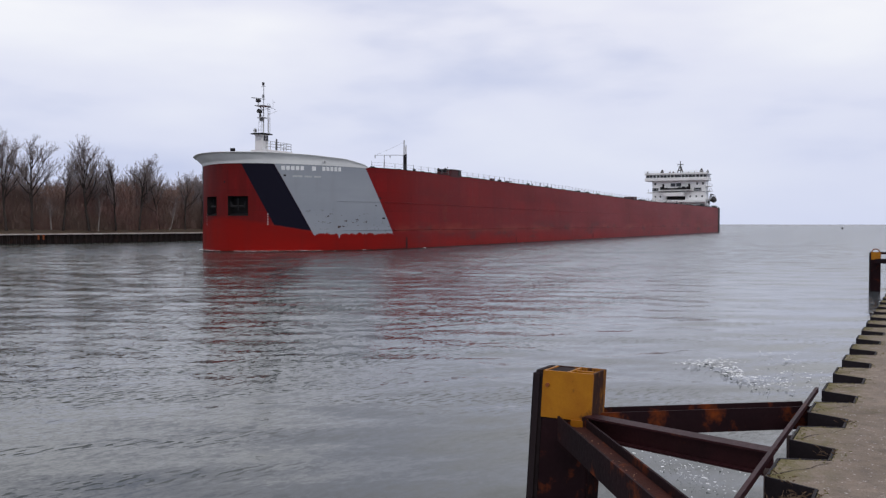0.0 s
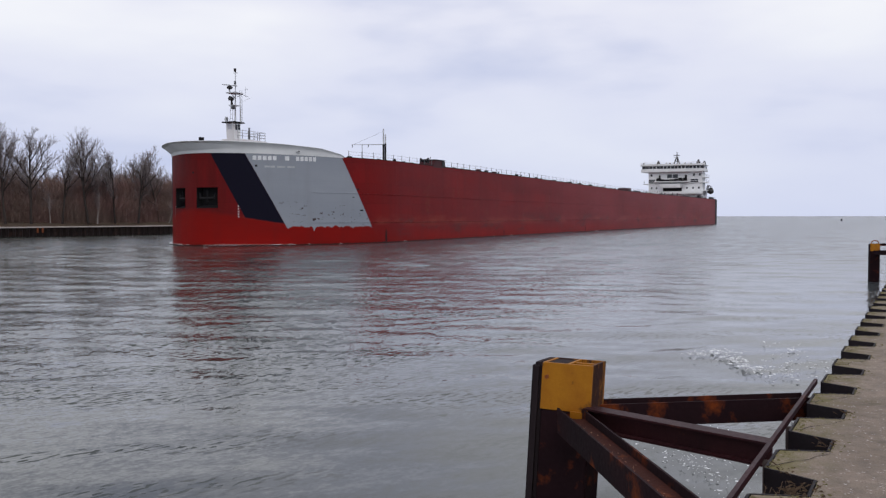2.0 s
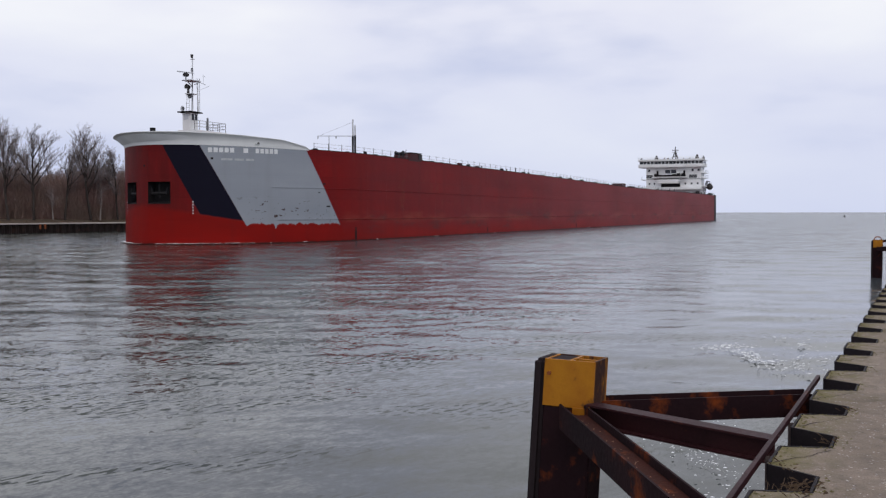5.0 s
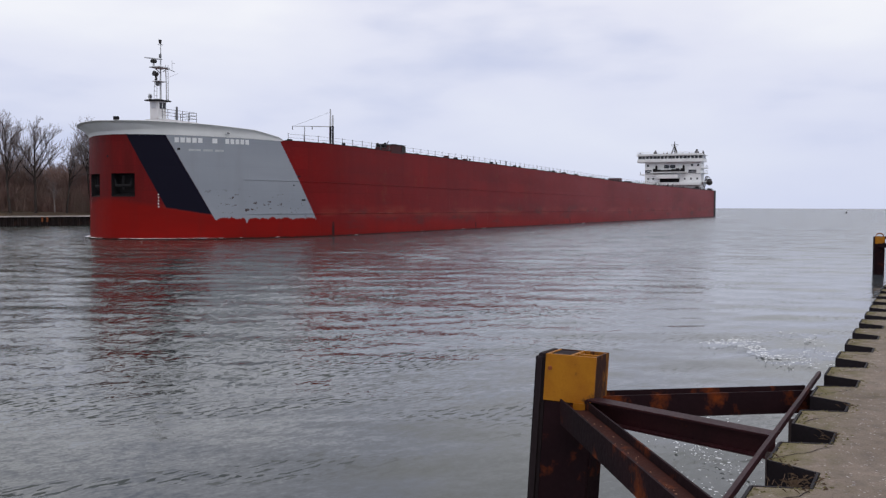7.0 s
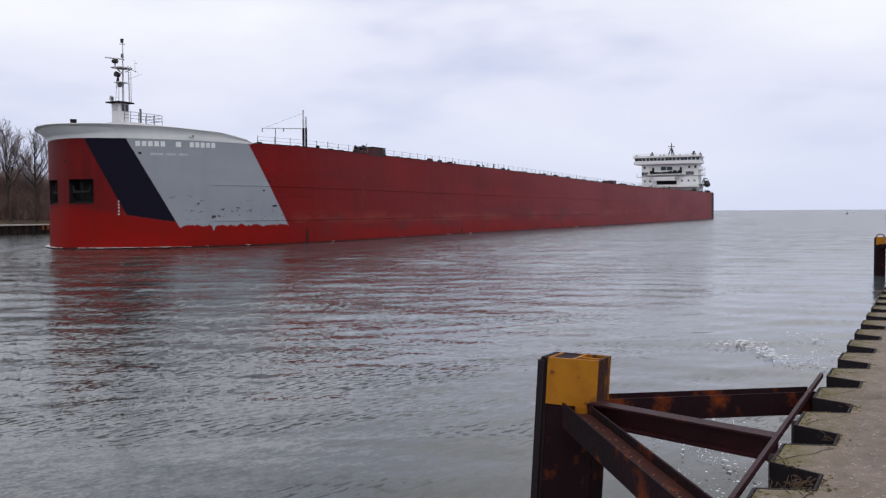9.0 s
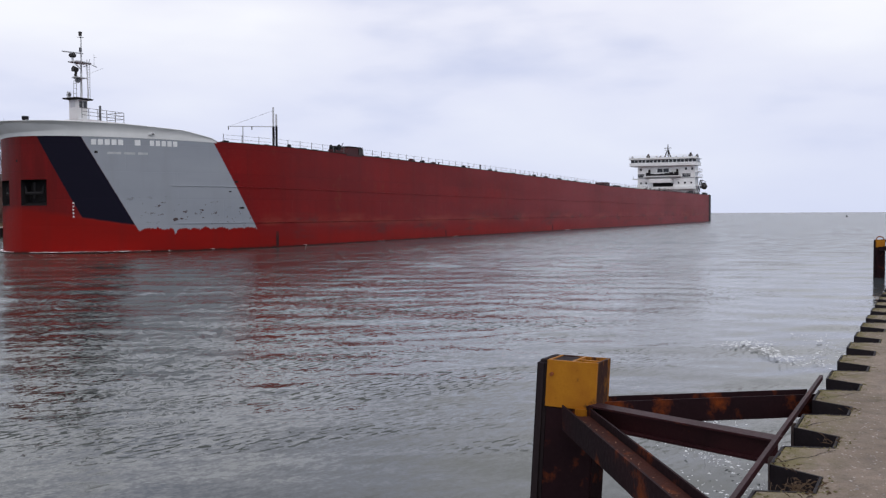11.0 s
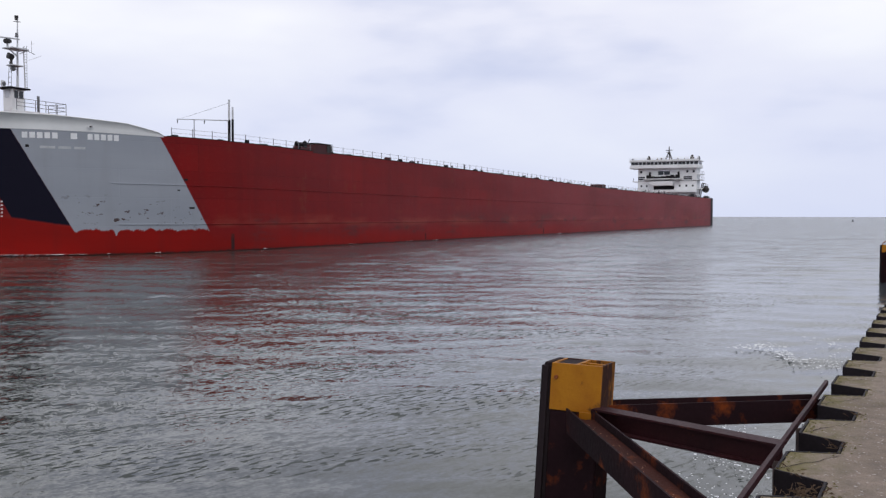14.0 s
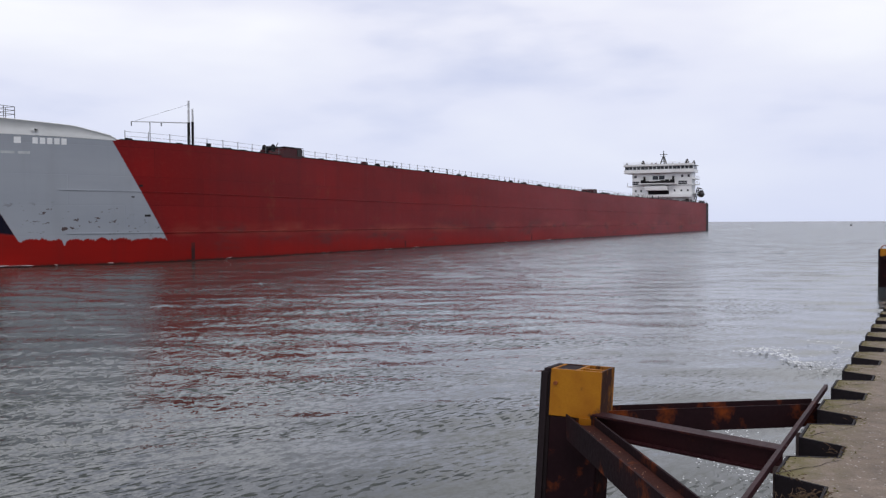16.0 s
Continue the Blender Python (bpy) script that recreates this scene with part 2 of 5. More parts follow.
def water_material():
    """Murky water: slopes of long waves, chop and fine ripples laid on the mesh's own waves; ruffled patches with short steep wavelets, and rougher water out on the open lake."""
    m, nt, b, N, L = base_mat("harbour_water")
    tc = N("ShaderNodeTexCoord").outputs["Object"]
    murk = noise_out(nt, 0.05, 4, tc)
    sep = N("ShaderNodeSeparateXYZ")
    L(tc, sep.inputs[0])
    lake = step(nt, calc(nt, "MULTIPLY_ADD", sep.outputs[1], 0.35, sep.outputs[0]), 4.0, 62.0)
    # waves thrown back by the far wall make the channel choppy on that side
    bank = step(nt, calc(nt, "ADD", calc(nt, "MULTIPLY", sep.outputs[0], -0.783), calc(nt, "MULTIPLY_ADD", sep.outputs[1], 0.6225, -154.5)), -120.0, -60.0)
    # quiet water in the lee of the near pier
    lee = step(nt, calc(nt, "MULTIPLY_ADD", sep.outputs[1], -0.527, sep.outputs[0]), -18.0, -6.0)
    quiet = calc(nt, "MULTIPLY_ADD", lee, -0.75, 1.0)
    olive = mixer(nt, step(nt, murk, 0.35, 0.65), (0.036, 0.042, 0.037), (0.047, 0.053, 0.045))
    # paler and bluer out on the lake: reflected sky put into the base colour
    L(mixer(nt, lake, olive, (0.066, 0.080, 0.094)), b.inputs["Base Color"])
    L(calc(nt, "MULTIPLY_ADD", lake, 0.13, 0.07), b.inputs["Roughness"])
    b.inputs["IOR"].default_value = 1.33
    turn = N("ShaderNodeMapping")
    turn.inputs["Rotation"].default_value = (0, 0, radians(-14))
    L(tc, turn.inputs[0])
    v = turn.outputs[0]
    slant = N("ShaderNodeMapping")
    slant.inputs["Rotation"].default_value = (0, 0, radians(-46))
    L(tc, slant.inputs[0])
    w = slant.outputs[0]

    def slopes(way, scale, stretch, detail, strength):
        mp, n = N("ShaderNodeMapping"), N("ShaderNodeTexNoise")
        mp.inputs["Scale"].default_value = stretch
        L(way, mp.inputs[0])
        L(mp.outputs[0], n.inputs[0])
        n.inputs["Scale"].default_value, n.inputs["Detail"].default_value = scale, detail
        sub, mul = N("ShaderNodeVectorMath"), N("ShaderNodeVectorMath")
        sub.operation, mul.operation = "SUBTRACT", "SCALE"
        sub.inputs[1].default_value = (0.5, 0.5, 0.5)
        L(n.outputs["Color"], sub.inputs[0])
        L(sub.outputs[0], mul.inputs[0])
        if isinstance(strength, (int, float)):
            mul.inputs["Scale"].default_value = strength
        else:
            L(strength, mul.inputs["Scale"])
        return mul.outputs[0]

    def total(p, q):
        n = N("ShaderNodeVectorMath")
        L(p, n.inputs[0])
        L(q, n.inputs[1])
        return n.outputs[0]

    patch = step(nt, noise_out(nt, 0.07, 3, v, (0.5, 1.2, 1), 0.5), 0.42, 0.62)
    paws = step(nt, noise_out(nt, 0.26, 3, v, (0.45, 1.5, 1), 0.55), 0.50, 0.60)
    # out on the lake and below the far wall short seas turn only their fronts to the pier
    out = calc(nt, "MULTIPLY", step(nt, calc(nt, "MULTIPLY_ADD", sep.outputs[1], 0.35, sep.outputs[0]), -4.0, 50.0), step(nt, sep.outputs[1], 40.0, 110.0))
    inner = calc(nt, "MULTIPLY", bank, step(nt, sep.outputs[0], -24.0, -44.0))
    seas = slopes(v, 0.8, (0.35, 1.1, 1), 3, calc(nt, "ADD", calc(nt, "MULTIPLY", out, 1.0), calc(nt, "MULTIPLY", inner, 1.5)))
    fold, faced = N("ShaderNodeVectorMath"), N("ShaderNodeVectorMath")
    fold.operation, faced.operation = "ABSOLUTE", "MULTIPLY"
    faced.inputs[1].default_value = (0.0, -1.0, 0.0)
    L(seas, fold.inputs[0])
    L(fold.outputs[0], faced.inputs[0])
    wild = calc(nt, "ADD", calc(nt, "MULTIPLY_ADD", bank, 2.6, 1.0), calc(nt, "MULTIPLY", out, 1.6))
    chop = calc(nt, "MULTIPLY", calc(nt, "MULTIPLY_ADD", patch, 0.12, 0.12), calc(nt, "MULTIPLY", wild, quiet))
    some = total(slopes(v, 0.42, (0.4, 1.2, 1), 2, 0.08), slopes(v, 1.7, (0.45, 1.4, 1), 3, chop))
    some = total(some, slopes(w, 6.0, (0.75, 1.25, 1), 2, calc(nt, "MULTIPLY", calc(nt, "MULTIPLY_ADD", patch, 0.18, 0.22), quiet)))
    some = total(some, slopes(w, 19.0, (0.95, 1.1, 1), 2, calc(nt, "MULTIPLY", quiet, 0.28)))
    # steep little fronts in the ruffled patches
    front = step(nt, noise_out(nt, 6.2, 2, w, (0.55, 1.6, 1), 0.5), 0.56, 0.595)
    front = calc(nt, "MULTIPLY", calc(nt, "MULTIPLY", front, paws), calc(nt, "MULTIPLY", quiet, -0.55))
    lean = N("ShaderNodeCombineXYZ")
    L(calc(nt, "MULTIPLY", front, -0.7), lean.inputs[0])
    L(front, lean.inputs[1])
    some = total(some, lean.outputs[0])
    some = total(some, faced.outputs[0])
    # the backs of wind waves are long and gentle, their fronts steep
    gentle = N("ShaderNodeVectorMath")
    gentle.operation = "MINIMUM"
    gentle.inputs[1].default_value = (1, 0.03, 1)
    L(some, gentle.inputs[0])
    some = gentle.outputs[0]
    flat = N("ShaderNodeVectorMath")
    flat.operation = "MULTIPLY"
    flat.inputs[1].default_value = (1, 1, 0)
    L(some, flat.inputs[0])
    up = N("ShaderNodeNewGeometry").outputs["Normal"]
    unit = N("ShaderNodeVectorMath")
    unit.operation = "NORMALIZE"
    L(total(up, flat.outputs[0]), unit.inputs[0])
    L(unit.outputs[0], b.inputs["Normal"])
    return m


MAT = dict(
    hull=hull_paint(),
    water=water_material(),
    white=worn("white_ship_paint", (0.82, 0.83, 0.83), (0.72, 0.73, 0.73), (0.42, 0.34, 0.27), 0.35, 9, 0.45, amount=0.12, bump=0.1, edge=(0.68, 0.78)),
    red=worn("red_deck_paint", (0.13, 0.018, 0.020), (0.10, 0.018, 0.02), (0.16, 0.06, 0.04), 0.5, 12, 0.6, amount=0.3),
    darkred=worn("dark_red_paint", (0.075, 0.016, 0.018), (0.05, 0.014, 0.016), None, 0.5, 12, 0.6, amount=0.3),
    black=worn("black_ship_paint", (0.014, 0.014, 0.017), (0.022, 0.02, 0.02), (0.06, 0.035, 0.025), 0.8, 14, 0.6, amount=0.3, edge=(0.66, 0.78), spec=0.08),
    steel=worn("grey_galvanised_steel", (0.20, 0.21, 0.22), (0.13, 0.13, 0.14), None, 1.0, 20, 0.5, 0.3, 0.3),
    offwhite=worn("pale_grey_mast_paint", (0.66, 0.68, 0.70), (0.5, 0.51, 0.53), (0.3, 0.25, 0.21), 0.8, 12, 0.5, amount=0.2, edge=(0.66, 0.76)),
    stain=worn("rust_stained_dark_plate", (0.045, 0.012, 0.012), (0.028, 0.011, 0.012), (0.10, 0.012, 0.01), 1.2, 8, 0.7, amount=0.4, edge=(0.5, 0.6), stretch=(1, 1, 0.4), spec=0.15),
    gunmetal=worn("dull_dark_iron", (0.05, 0.046, 0.047), (0.03, 0.028, 0.028), (0.06, 0.03, 0.02), 1.0, 12, 0.6, amount=0.3),
    letter=worn("white_lettering_paint", (0.78, 0.79, 0.80), (0.68, 0.69, 0.70), None, 1.2, 10, 0.5, amount=0.15),
    faintletter=worn("faded_lettering_paint", (0.48, 0.49, 0.51), (0.38, 0.40, 0.42), None, 2.0, 14, 0.6, amount=0.2),
    rust=worn("rusted_dark_steel", (0.022, 0.0072, 0.0095), (0.012, 0.0048, 0.0068), (0.17, 0.036, 0.007), 1.5, 26, 0.75, 0.0, 0.4, 0.5, 0.006, (0.55, 0.68), spec=0.12),
    brownsteel=worn("purple_brown_rusted_steel", (0.044, 0.011, 0.013), (0.022, 0.007, 0.009), (0.11, 0.030, 0.013), 2.2, 40, 0.55, 0.0, 0.5, 0.5, 0.004, (0.62, 0.76), spec=0.16),
    scale=worn("orange_rust_scale", (0.060, 0.017, 0.011), (0.036, 0.012, 0.010), (0.16, 0.042, 0.012), 2.2, 40, 0.85, 0.0, 0.45, 0.7, 0.006, (0.56, 0.70), spec=0.12),
    paleflake=worn("pale_rust_flakes", (0.42, 0.26, 0.18), (0.30, 0.15, 0.09), None, 8.0, 60, 0.9, amount=0.3),
    bracket=worn("grey_brown_bracket_steel", (0.15, 0.115, 0.11), (0.10, 0.075, 0.072), (0.14, 0.06, 0.03), 5.0, 40, 0.8, amount=0.35, edge=(0.62, 0.74)),
    yellow=worn("worn_yellow_paint", (0.46, 0.185, 0.007), (0.35, 0.125, 0.006), (0.10, 0.036, 0.008), 4.0, 60, 0.55, 0.0, 0.35, 0.4, 0.004, (0.60, 0.72)),
    flaked=worn("flaked_yellow_paint_on_rust", (0.055, 0.02, 0.012), (0.03, 0.012, 0.012), (0.30, 0.115, 0.012), 4.0, 40, 0.7, 0.0, 0.4, 0.5, 0.005, (0.52, 0.64), stretch=(1, 1, 0.35), spec=0.15),
    timber=worn("blackened_rubbing_timber", (0.024, 0.017, 0.019), (0.036, 0.026, 0.028), None, 3, 30, 0.85, amount=0.4, spec=0.1, stretch=(1, 1, 0.15)),
    pile=worn("tarred_sheet_pile", (0.010, 0.007, 0.010), (0.016, 0.010, 0.013), (0.045, 0.02, 0.013), 2.0, 30, 0.7, 0.0, 0.5, 0.5, 0.006, (0.62, 0.78), spread=0.4),
    farwall=worn("far_sheet_piling", (0.010, 0.006, 0.006), (0.016, 0.009, 0.008), (0.03, 0.014, 0.01), 0.5, 6, 0.8, amount=0.3),
    cap=worn("weathered_concrete_cap", (0.26, 0.235, 0.215), (0.20, 0.175, 0.16), (0.33, 0.31, 0.29), 0.5, 5, 0.9, amount=0.2),
    paleconcrete=worn("pale_concrete_coping", (0.50, 0.45, 0.42), (0.40, 0.355, 0.33), (0.27, 0.23, 0.21), 0.5, 5, 0.9, amount=0.2),
    orange=worn("orange_rusted_rungs", (0.28, 0.085, 0.03), (0.18, 0.05, 0.02), None, 2.0, 10, 0.8, amount=0.3),
    birchbark=worn("pale_birch_bark", (0.36, 0.32, 0.30), (0.24, 0.205, 0.19), (0.10, 0.08, 0.075), 1.5, 10, 0.8, amount=0.3, edge=(0.6, 0.7)),
    bark=worn("grey_brown_bark", (0.058, 0.045, 0.040), (0.036, 0.028, 0.026), None, 0.5, 8, 0.9, amount=0.3, spread=0.5),
    twig=worn("bare_twigs", (0.26, 0.22, 0.218), (0.20, 0.168, 0.168), None, 0.3, 5, 0.9, amount=0.2, spread=0.4),
    straw=worn("dead_grass", (0.13, 0.085, 0.052), (0.085, 0.055, 0.036), None, 0.4, 6, 0.9, amount=0.3),
    foam=worn("white_foam", (0.88, 0.89, 0.89), (0.8, 0.82, 0.83), None, 3.0, 20, 0.7, amount=0.2),
    moss=worn("yellow_green_moss", (0.15, 0.128, 0.052), (0.105, 0.09, 0.042), (0.2, 0.16, 0.08), 6.0, 60, 0.95, amount=0.4, bump=0.8),
    earth=worn("leaf_litter_ground", (0.085, 0.06, 0.042), (0.06, 0.043, 0.03), (0.12, 0.085, 0.05), 0.15, 3, 0.95, amount=0.4),
)


def brush_material():
    """Leafless scrub: stems of red-brown, tan and grey side by side."""
    m, nt, b, N, L = base_mat("red_brown_brush")
    geo = N("ShaderNodeNewGeometry")
    ramp = N("ShaderNodeValToRGB")
    e = ramp.color_ramp.elements
    e[0].position, e[0].color = 0.0, (0.165, 0.105, 0.105, 1)
    e[1].position, e[1].color = 1.0, (0.26, 0.195, 0.18, 1)
    for p, c in ((0.35, (0.215, 0.120, 0.108, 1)), (0.7, (0.255, 0.150, 0.120, 1)), (0.92, (0.27, 0.19, 0.17, 1))):
        k = e.new(p)
        k.color = c
    L(geo.outputs["Random Per Island"], ramp.inputs[0])
    tint = step(nt, noise_out(nt, 0.10, 4), 0.38, 0.62)
    L(mixer(nt, calc(nt, "MULTIPLY", tint, 0.6), ramp.outputs[0], (0.185, 0.148, 0.122)), b.inputs["Base Color"])
    b.inputs["Roughness"].default_value = 0.9
    b.inputs["Specular IOR Level"].default_value = 0.1
    return m


MAT["brush"] = brush_material()


def glass_material():
    m, nt, b, N, L = base_mat("dark_window_glass")
    b.inputs["Base Color"].default_value = (0.015, 0.018, 0.022, 1)
    b.inputs["Roughness"].default_value = 0.08
    return m


def concrete_material():
    """Weathered exposed-aggregate concrete with pale pebbles, stains and moss towards the broken edge."""
    m, nt, b, N, L = base_mat("exposed_aggregate_concrete")
    tc = N("ShaderNodeTexCoord").outputs["Object"]
    big, mid, fine = noise_out(nt, 0.8, 5, tc), noise_out(nt, 6.0, 5, tc), noise_out(nt, 90.0, 3, tc)
    v = N("ShaderNodeTexVoronoi")
    v.inputs["Scale"].default_value = 38.0
    L(tc, v.inputs[0])
    col = mixer(nt, step(nt, big, 0.35, 0.66), (0.275, 0.222, 0.178), (0.185, 0.146, 0.114))
    col = mixer(nt, calc(nt, "MULTIPLY", step(nt, mid, 0.45, 0.7), 0.5), col, (0.105, 0.09, 0.08))
    col = mixer(nt, calc(nt, "MULTIPLY", step(nt, v.outputs["Distance"], 0.34, 0.18), step(nt, noise_out(nt, 14.0, 2, tc), 0.52, 0.60)), col, (0.48, 0.44, 0.41))
    col = mixer(nt, calc(nt, "MULTIPLY", step(nt, fine, 0.52, 0.7), 0.55), col, (0.075, 0.065, 0.06))
    col = mixer(nt, calc(nt, "MULTIPLY", step(nt, noise_out(nt, 1.9, 6, tc, rough=0.7), 0.58, 0.70), 0.65), col, (0.085, 0.072, 0.034))
    sep = N("ShaderNodeSeparateXYZ")
    L(tc, sep.inputs[0])
    rimward = calc(nt, "ADD", sep.outputs[1], calc(nt, "MULTIPLY_ADD", mid, 0.5, -0.25))
    col = mixer(nt, calc(nt, "MULTIPLY", step(nt, rimward, -0.42, -0.05), step(nt, noise_out(nt, 5.0, 5, tc, rough=0.7), 0.38, 0.58)), col, (0.145, 0.125, 0.055))
    L(col, b.inputs["Base Color"])
    b.inputs["Roughness"].default_value = 0.9
    b.inputs["Specular IOR Level"].default_value = 0.15
    relief(nt, b, calc(nt, "MULTIPLY_ADD", v.outputs["Distance"], -0.6, calc(nt, "ADD", fine, mid)), 0.6, 0.012)
    return m


MAT["glass"], MAT["concrete"] = glass_material(), concrete_material()
# pale copy of the glass, its sky reflection put into the base colour
MAT["skyglass"] = glass_material()
MAT["skyglass"].node_tree.nodes["Principled BSDF"].inputs["Base Color"].default_value = (0.55, 0.57, 0.60, 1)


# ---------------------------------------------------------------- mesh helpers
def part(name, bm, material, parent=None, label="", smooth=False):
    me = bpy.data.meshes.new(name)
    bm.normal_update()
    bm.to_mesh(me)
    bm.free()
    me.materials.append(MAT[material])
    if smooth:
        for f in me.polygons:
            f.use_smooth = True
    ob = new(name, me)
    if parent is not None:
        ob.parent = parent
    if label:
        ob["label"] = label
    return ob


def shared(name, like, parent, m):
    """Another object on the mesh of an alike piece."""
    ob = new(name, like.data)
    ob.parent, ob.matrix_basis = parent, m
    return ob


def thing(name, m, label, category, group="", kind=""):
    ob = new(name)
    ob.empty_display_size = 0.3
    ob.matrix_basis = m
    return tagged(ob, label, category, group, kind)


def add_box(bm, x0, x1, y0, y1, z0, z1, bevel=0.0, m=None):
    got = bmesh.ops.create_cube(bm, size=1.0)
    vs = got["verts"]
    for v in vs:
        v.co = Vector(((x0 + x1) / 2 + v.co.x * (x1 - x0), (y0 + y1) / 2 + v.co.y * (y1 - y0), (z0 + z1) / 2 + v.co.z * (z1 - z0)))
    if bevel:
        es = list({e for v in vs for e in v.link_edges})
        res = bmesh.ops.bevel(bm, geom=es, offset=bevel, segments=2, affect="EDGES")
        vs = list({v for f in res["faces"] for v in f.verts} | {v for v in vs if v.is_valid})
    if m is not None:
        for v in vs:
            v.co = m @ v.co
    return bm


def box(*a, **k):
    return add_box(bmesh.new(), *a, **k)


def add_bar(bm, a, b, r0, r1=None, n=6, caps=True):
    a, b = Vector(a), Vector(b)
    r1 = r0 if r1 is None else r1
    q = (b - a).to_track_quat("Z", "Y")
    rings = []
    for p, r in ((a, r0), (b, r1)):
        rings.append([bm.verts.new(p + q @ Vector((r * math.cos(2 * math.pi * i / n), r * math.sin(2 * math.pi * i / n), 0))) for i in range(n)])
    for i in range(n):
        bm.faces.new((rings[0][i], rings[0][(i + 1) % n], rings[1][(i + 1) % n], rings[1][i]))
    if caps:
        bm.faces.new(rings[0][::-1])
        bm.faces.new(rings[1])
    return bm


def bar(*a, **k):
    return add_bar(bmesh.new(), *a, **k)


def add_beam(bm, a, b, profile, up=(0, 0, 1)):
    """Extrude a closed profile (side, up) from a to b."""
    a, b = Vector(a), Vector(b)
    d = (b - a).normalized()
    s = d.cross(Vector(up)).normalized()
    u = s.cross(d)
    r0 = [bm.verts.new(a + s * x + u * y) for x, y in profile]
    r1 = [bm.verts.new(b + s * x + u * y) for x, y in profile]
    n = len(profile)
    for i in range(n):
        bm.faces.new((r0[i], r0[(i + 1) % n], r1[(i + 1) % n], r1[i]))
    bm.faces.new(r0[::-1])
    bm.faces.new(r1)
    bmesh.ops.recalc_face_normals(bm, faces=bm.faces[:])
    return bm


def i_profile(w, h, t):
    a, c = w / 2, t / 2
    return [(-a, 0), (a, 0), (a, -t), (c, -t), (c, -h + t), (a, -h + t), (a, -h), (-a, -h), (-a, -h + t), (-c, -h + t), (-c, -t), (-a, -t)]


# ---------------------------------------------------------------- water
def make_water():
    rng = np.random.default_rng(5)
    radii, r = [0.0], 1.5
    while r < 4900:
        radii.append(r)
        r *= 1.25 if r < 8.5 else 1.010 if r < 90 else 1.02 if r < 260 else 1.09
    fine = np.radians(np.concatenate([np.arange(-34, 34, 0.2), np.arange(34, 326, 4.0)]))
    n, k = len(fine), len(radii)
    R, A = np.meshgrid(np.array(radii[1:]), fine, indexing="ij")
    X, Y = R * np.sin(A), R * np.cos(A)
    Z = np.zeros_like(X)
    cell = R * 0.012 + 0.02
    for q in range(44):
        wl = math.exp(rng.uniform(math.log(0.7), math.log(6.0)))
        th = radians(rng.normal(188, 15 if wl > 1.8 else 38))
        amp = 0.0032 * wl ** 0.85 * rng.uniform(0.5, 1.2) * np.clip((R + 4) / 55, 0.3, 1.15)
        fade = np.clip(wl / (2.0 * cell) - 0.6, 0, 1) * np.clip((700 - R) / 500, 0, 1)
        lump = 0.6 + 0.4 * np.sin(0.17 * X + rng.uniform(0, 6.28)) * np.sin(0.11 * Y + rng.uniform(0, 6.28))
        Z += amp * fade * lump * np.sin(2 * math.pi / wl * (X * math.sin(th) + Y * math.cos(th)) + rng.uniform(0, 6.28))
    verts = [(0, 0, 0)] + list(zip(X.ravel().tolist(), Y.ravel().tolist(), Z.ravel().tolist()))
    faces = [(0, 1 + (i + 1) % n, 1 + i) for i in range(n)]
    for j in range(k - 2):
        a, b2 = 1 + j * n, 1 + (j + 1) * n
        faces += [(a + i, a + (i + 1) % n, b2 + (i + 1) % n, b2 + i) for i in range(n)]
    me = bpy.data.meshes.new("water")
    me.from_pydata(verts, [], faces)
    me.polygons.foreach_set("use_smooth", [True] * len(me.polygons))
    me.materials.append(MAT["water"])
    ob = new("water", me)
    return tagged(ob, "grey-green rippled water of a harbour channel", "water", kind="structure")


WATER = make_water()

# ---------------------------------------------------------------- pier with sheet piles
PIER_Z = 1.985
PIER_AZ = 27.8
PIER = pose(3.612, 8.777, 0, 0, 0, 90 - PIER_AZ)  # x along the edge away from the camera, y towards the water
PITCH, DEEP = 1.133, 0.31


def pier_wave(i):
    """The four corners of one corrugation, outer flange first, along x."""
    x = i * PITCH + 0.05
    return [(x, 0.0), (x + 0.51, 0.0), (x + 0.62, -DEEP), (x + 0.98, -DEEP)]


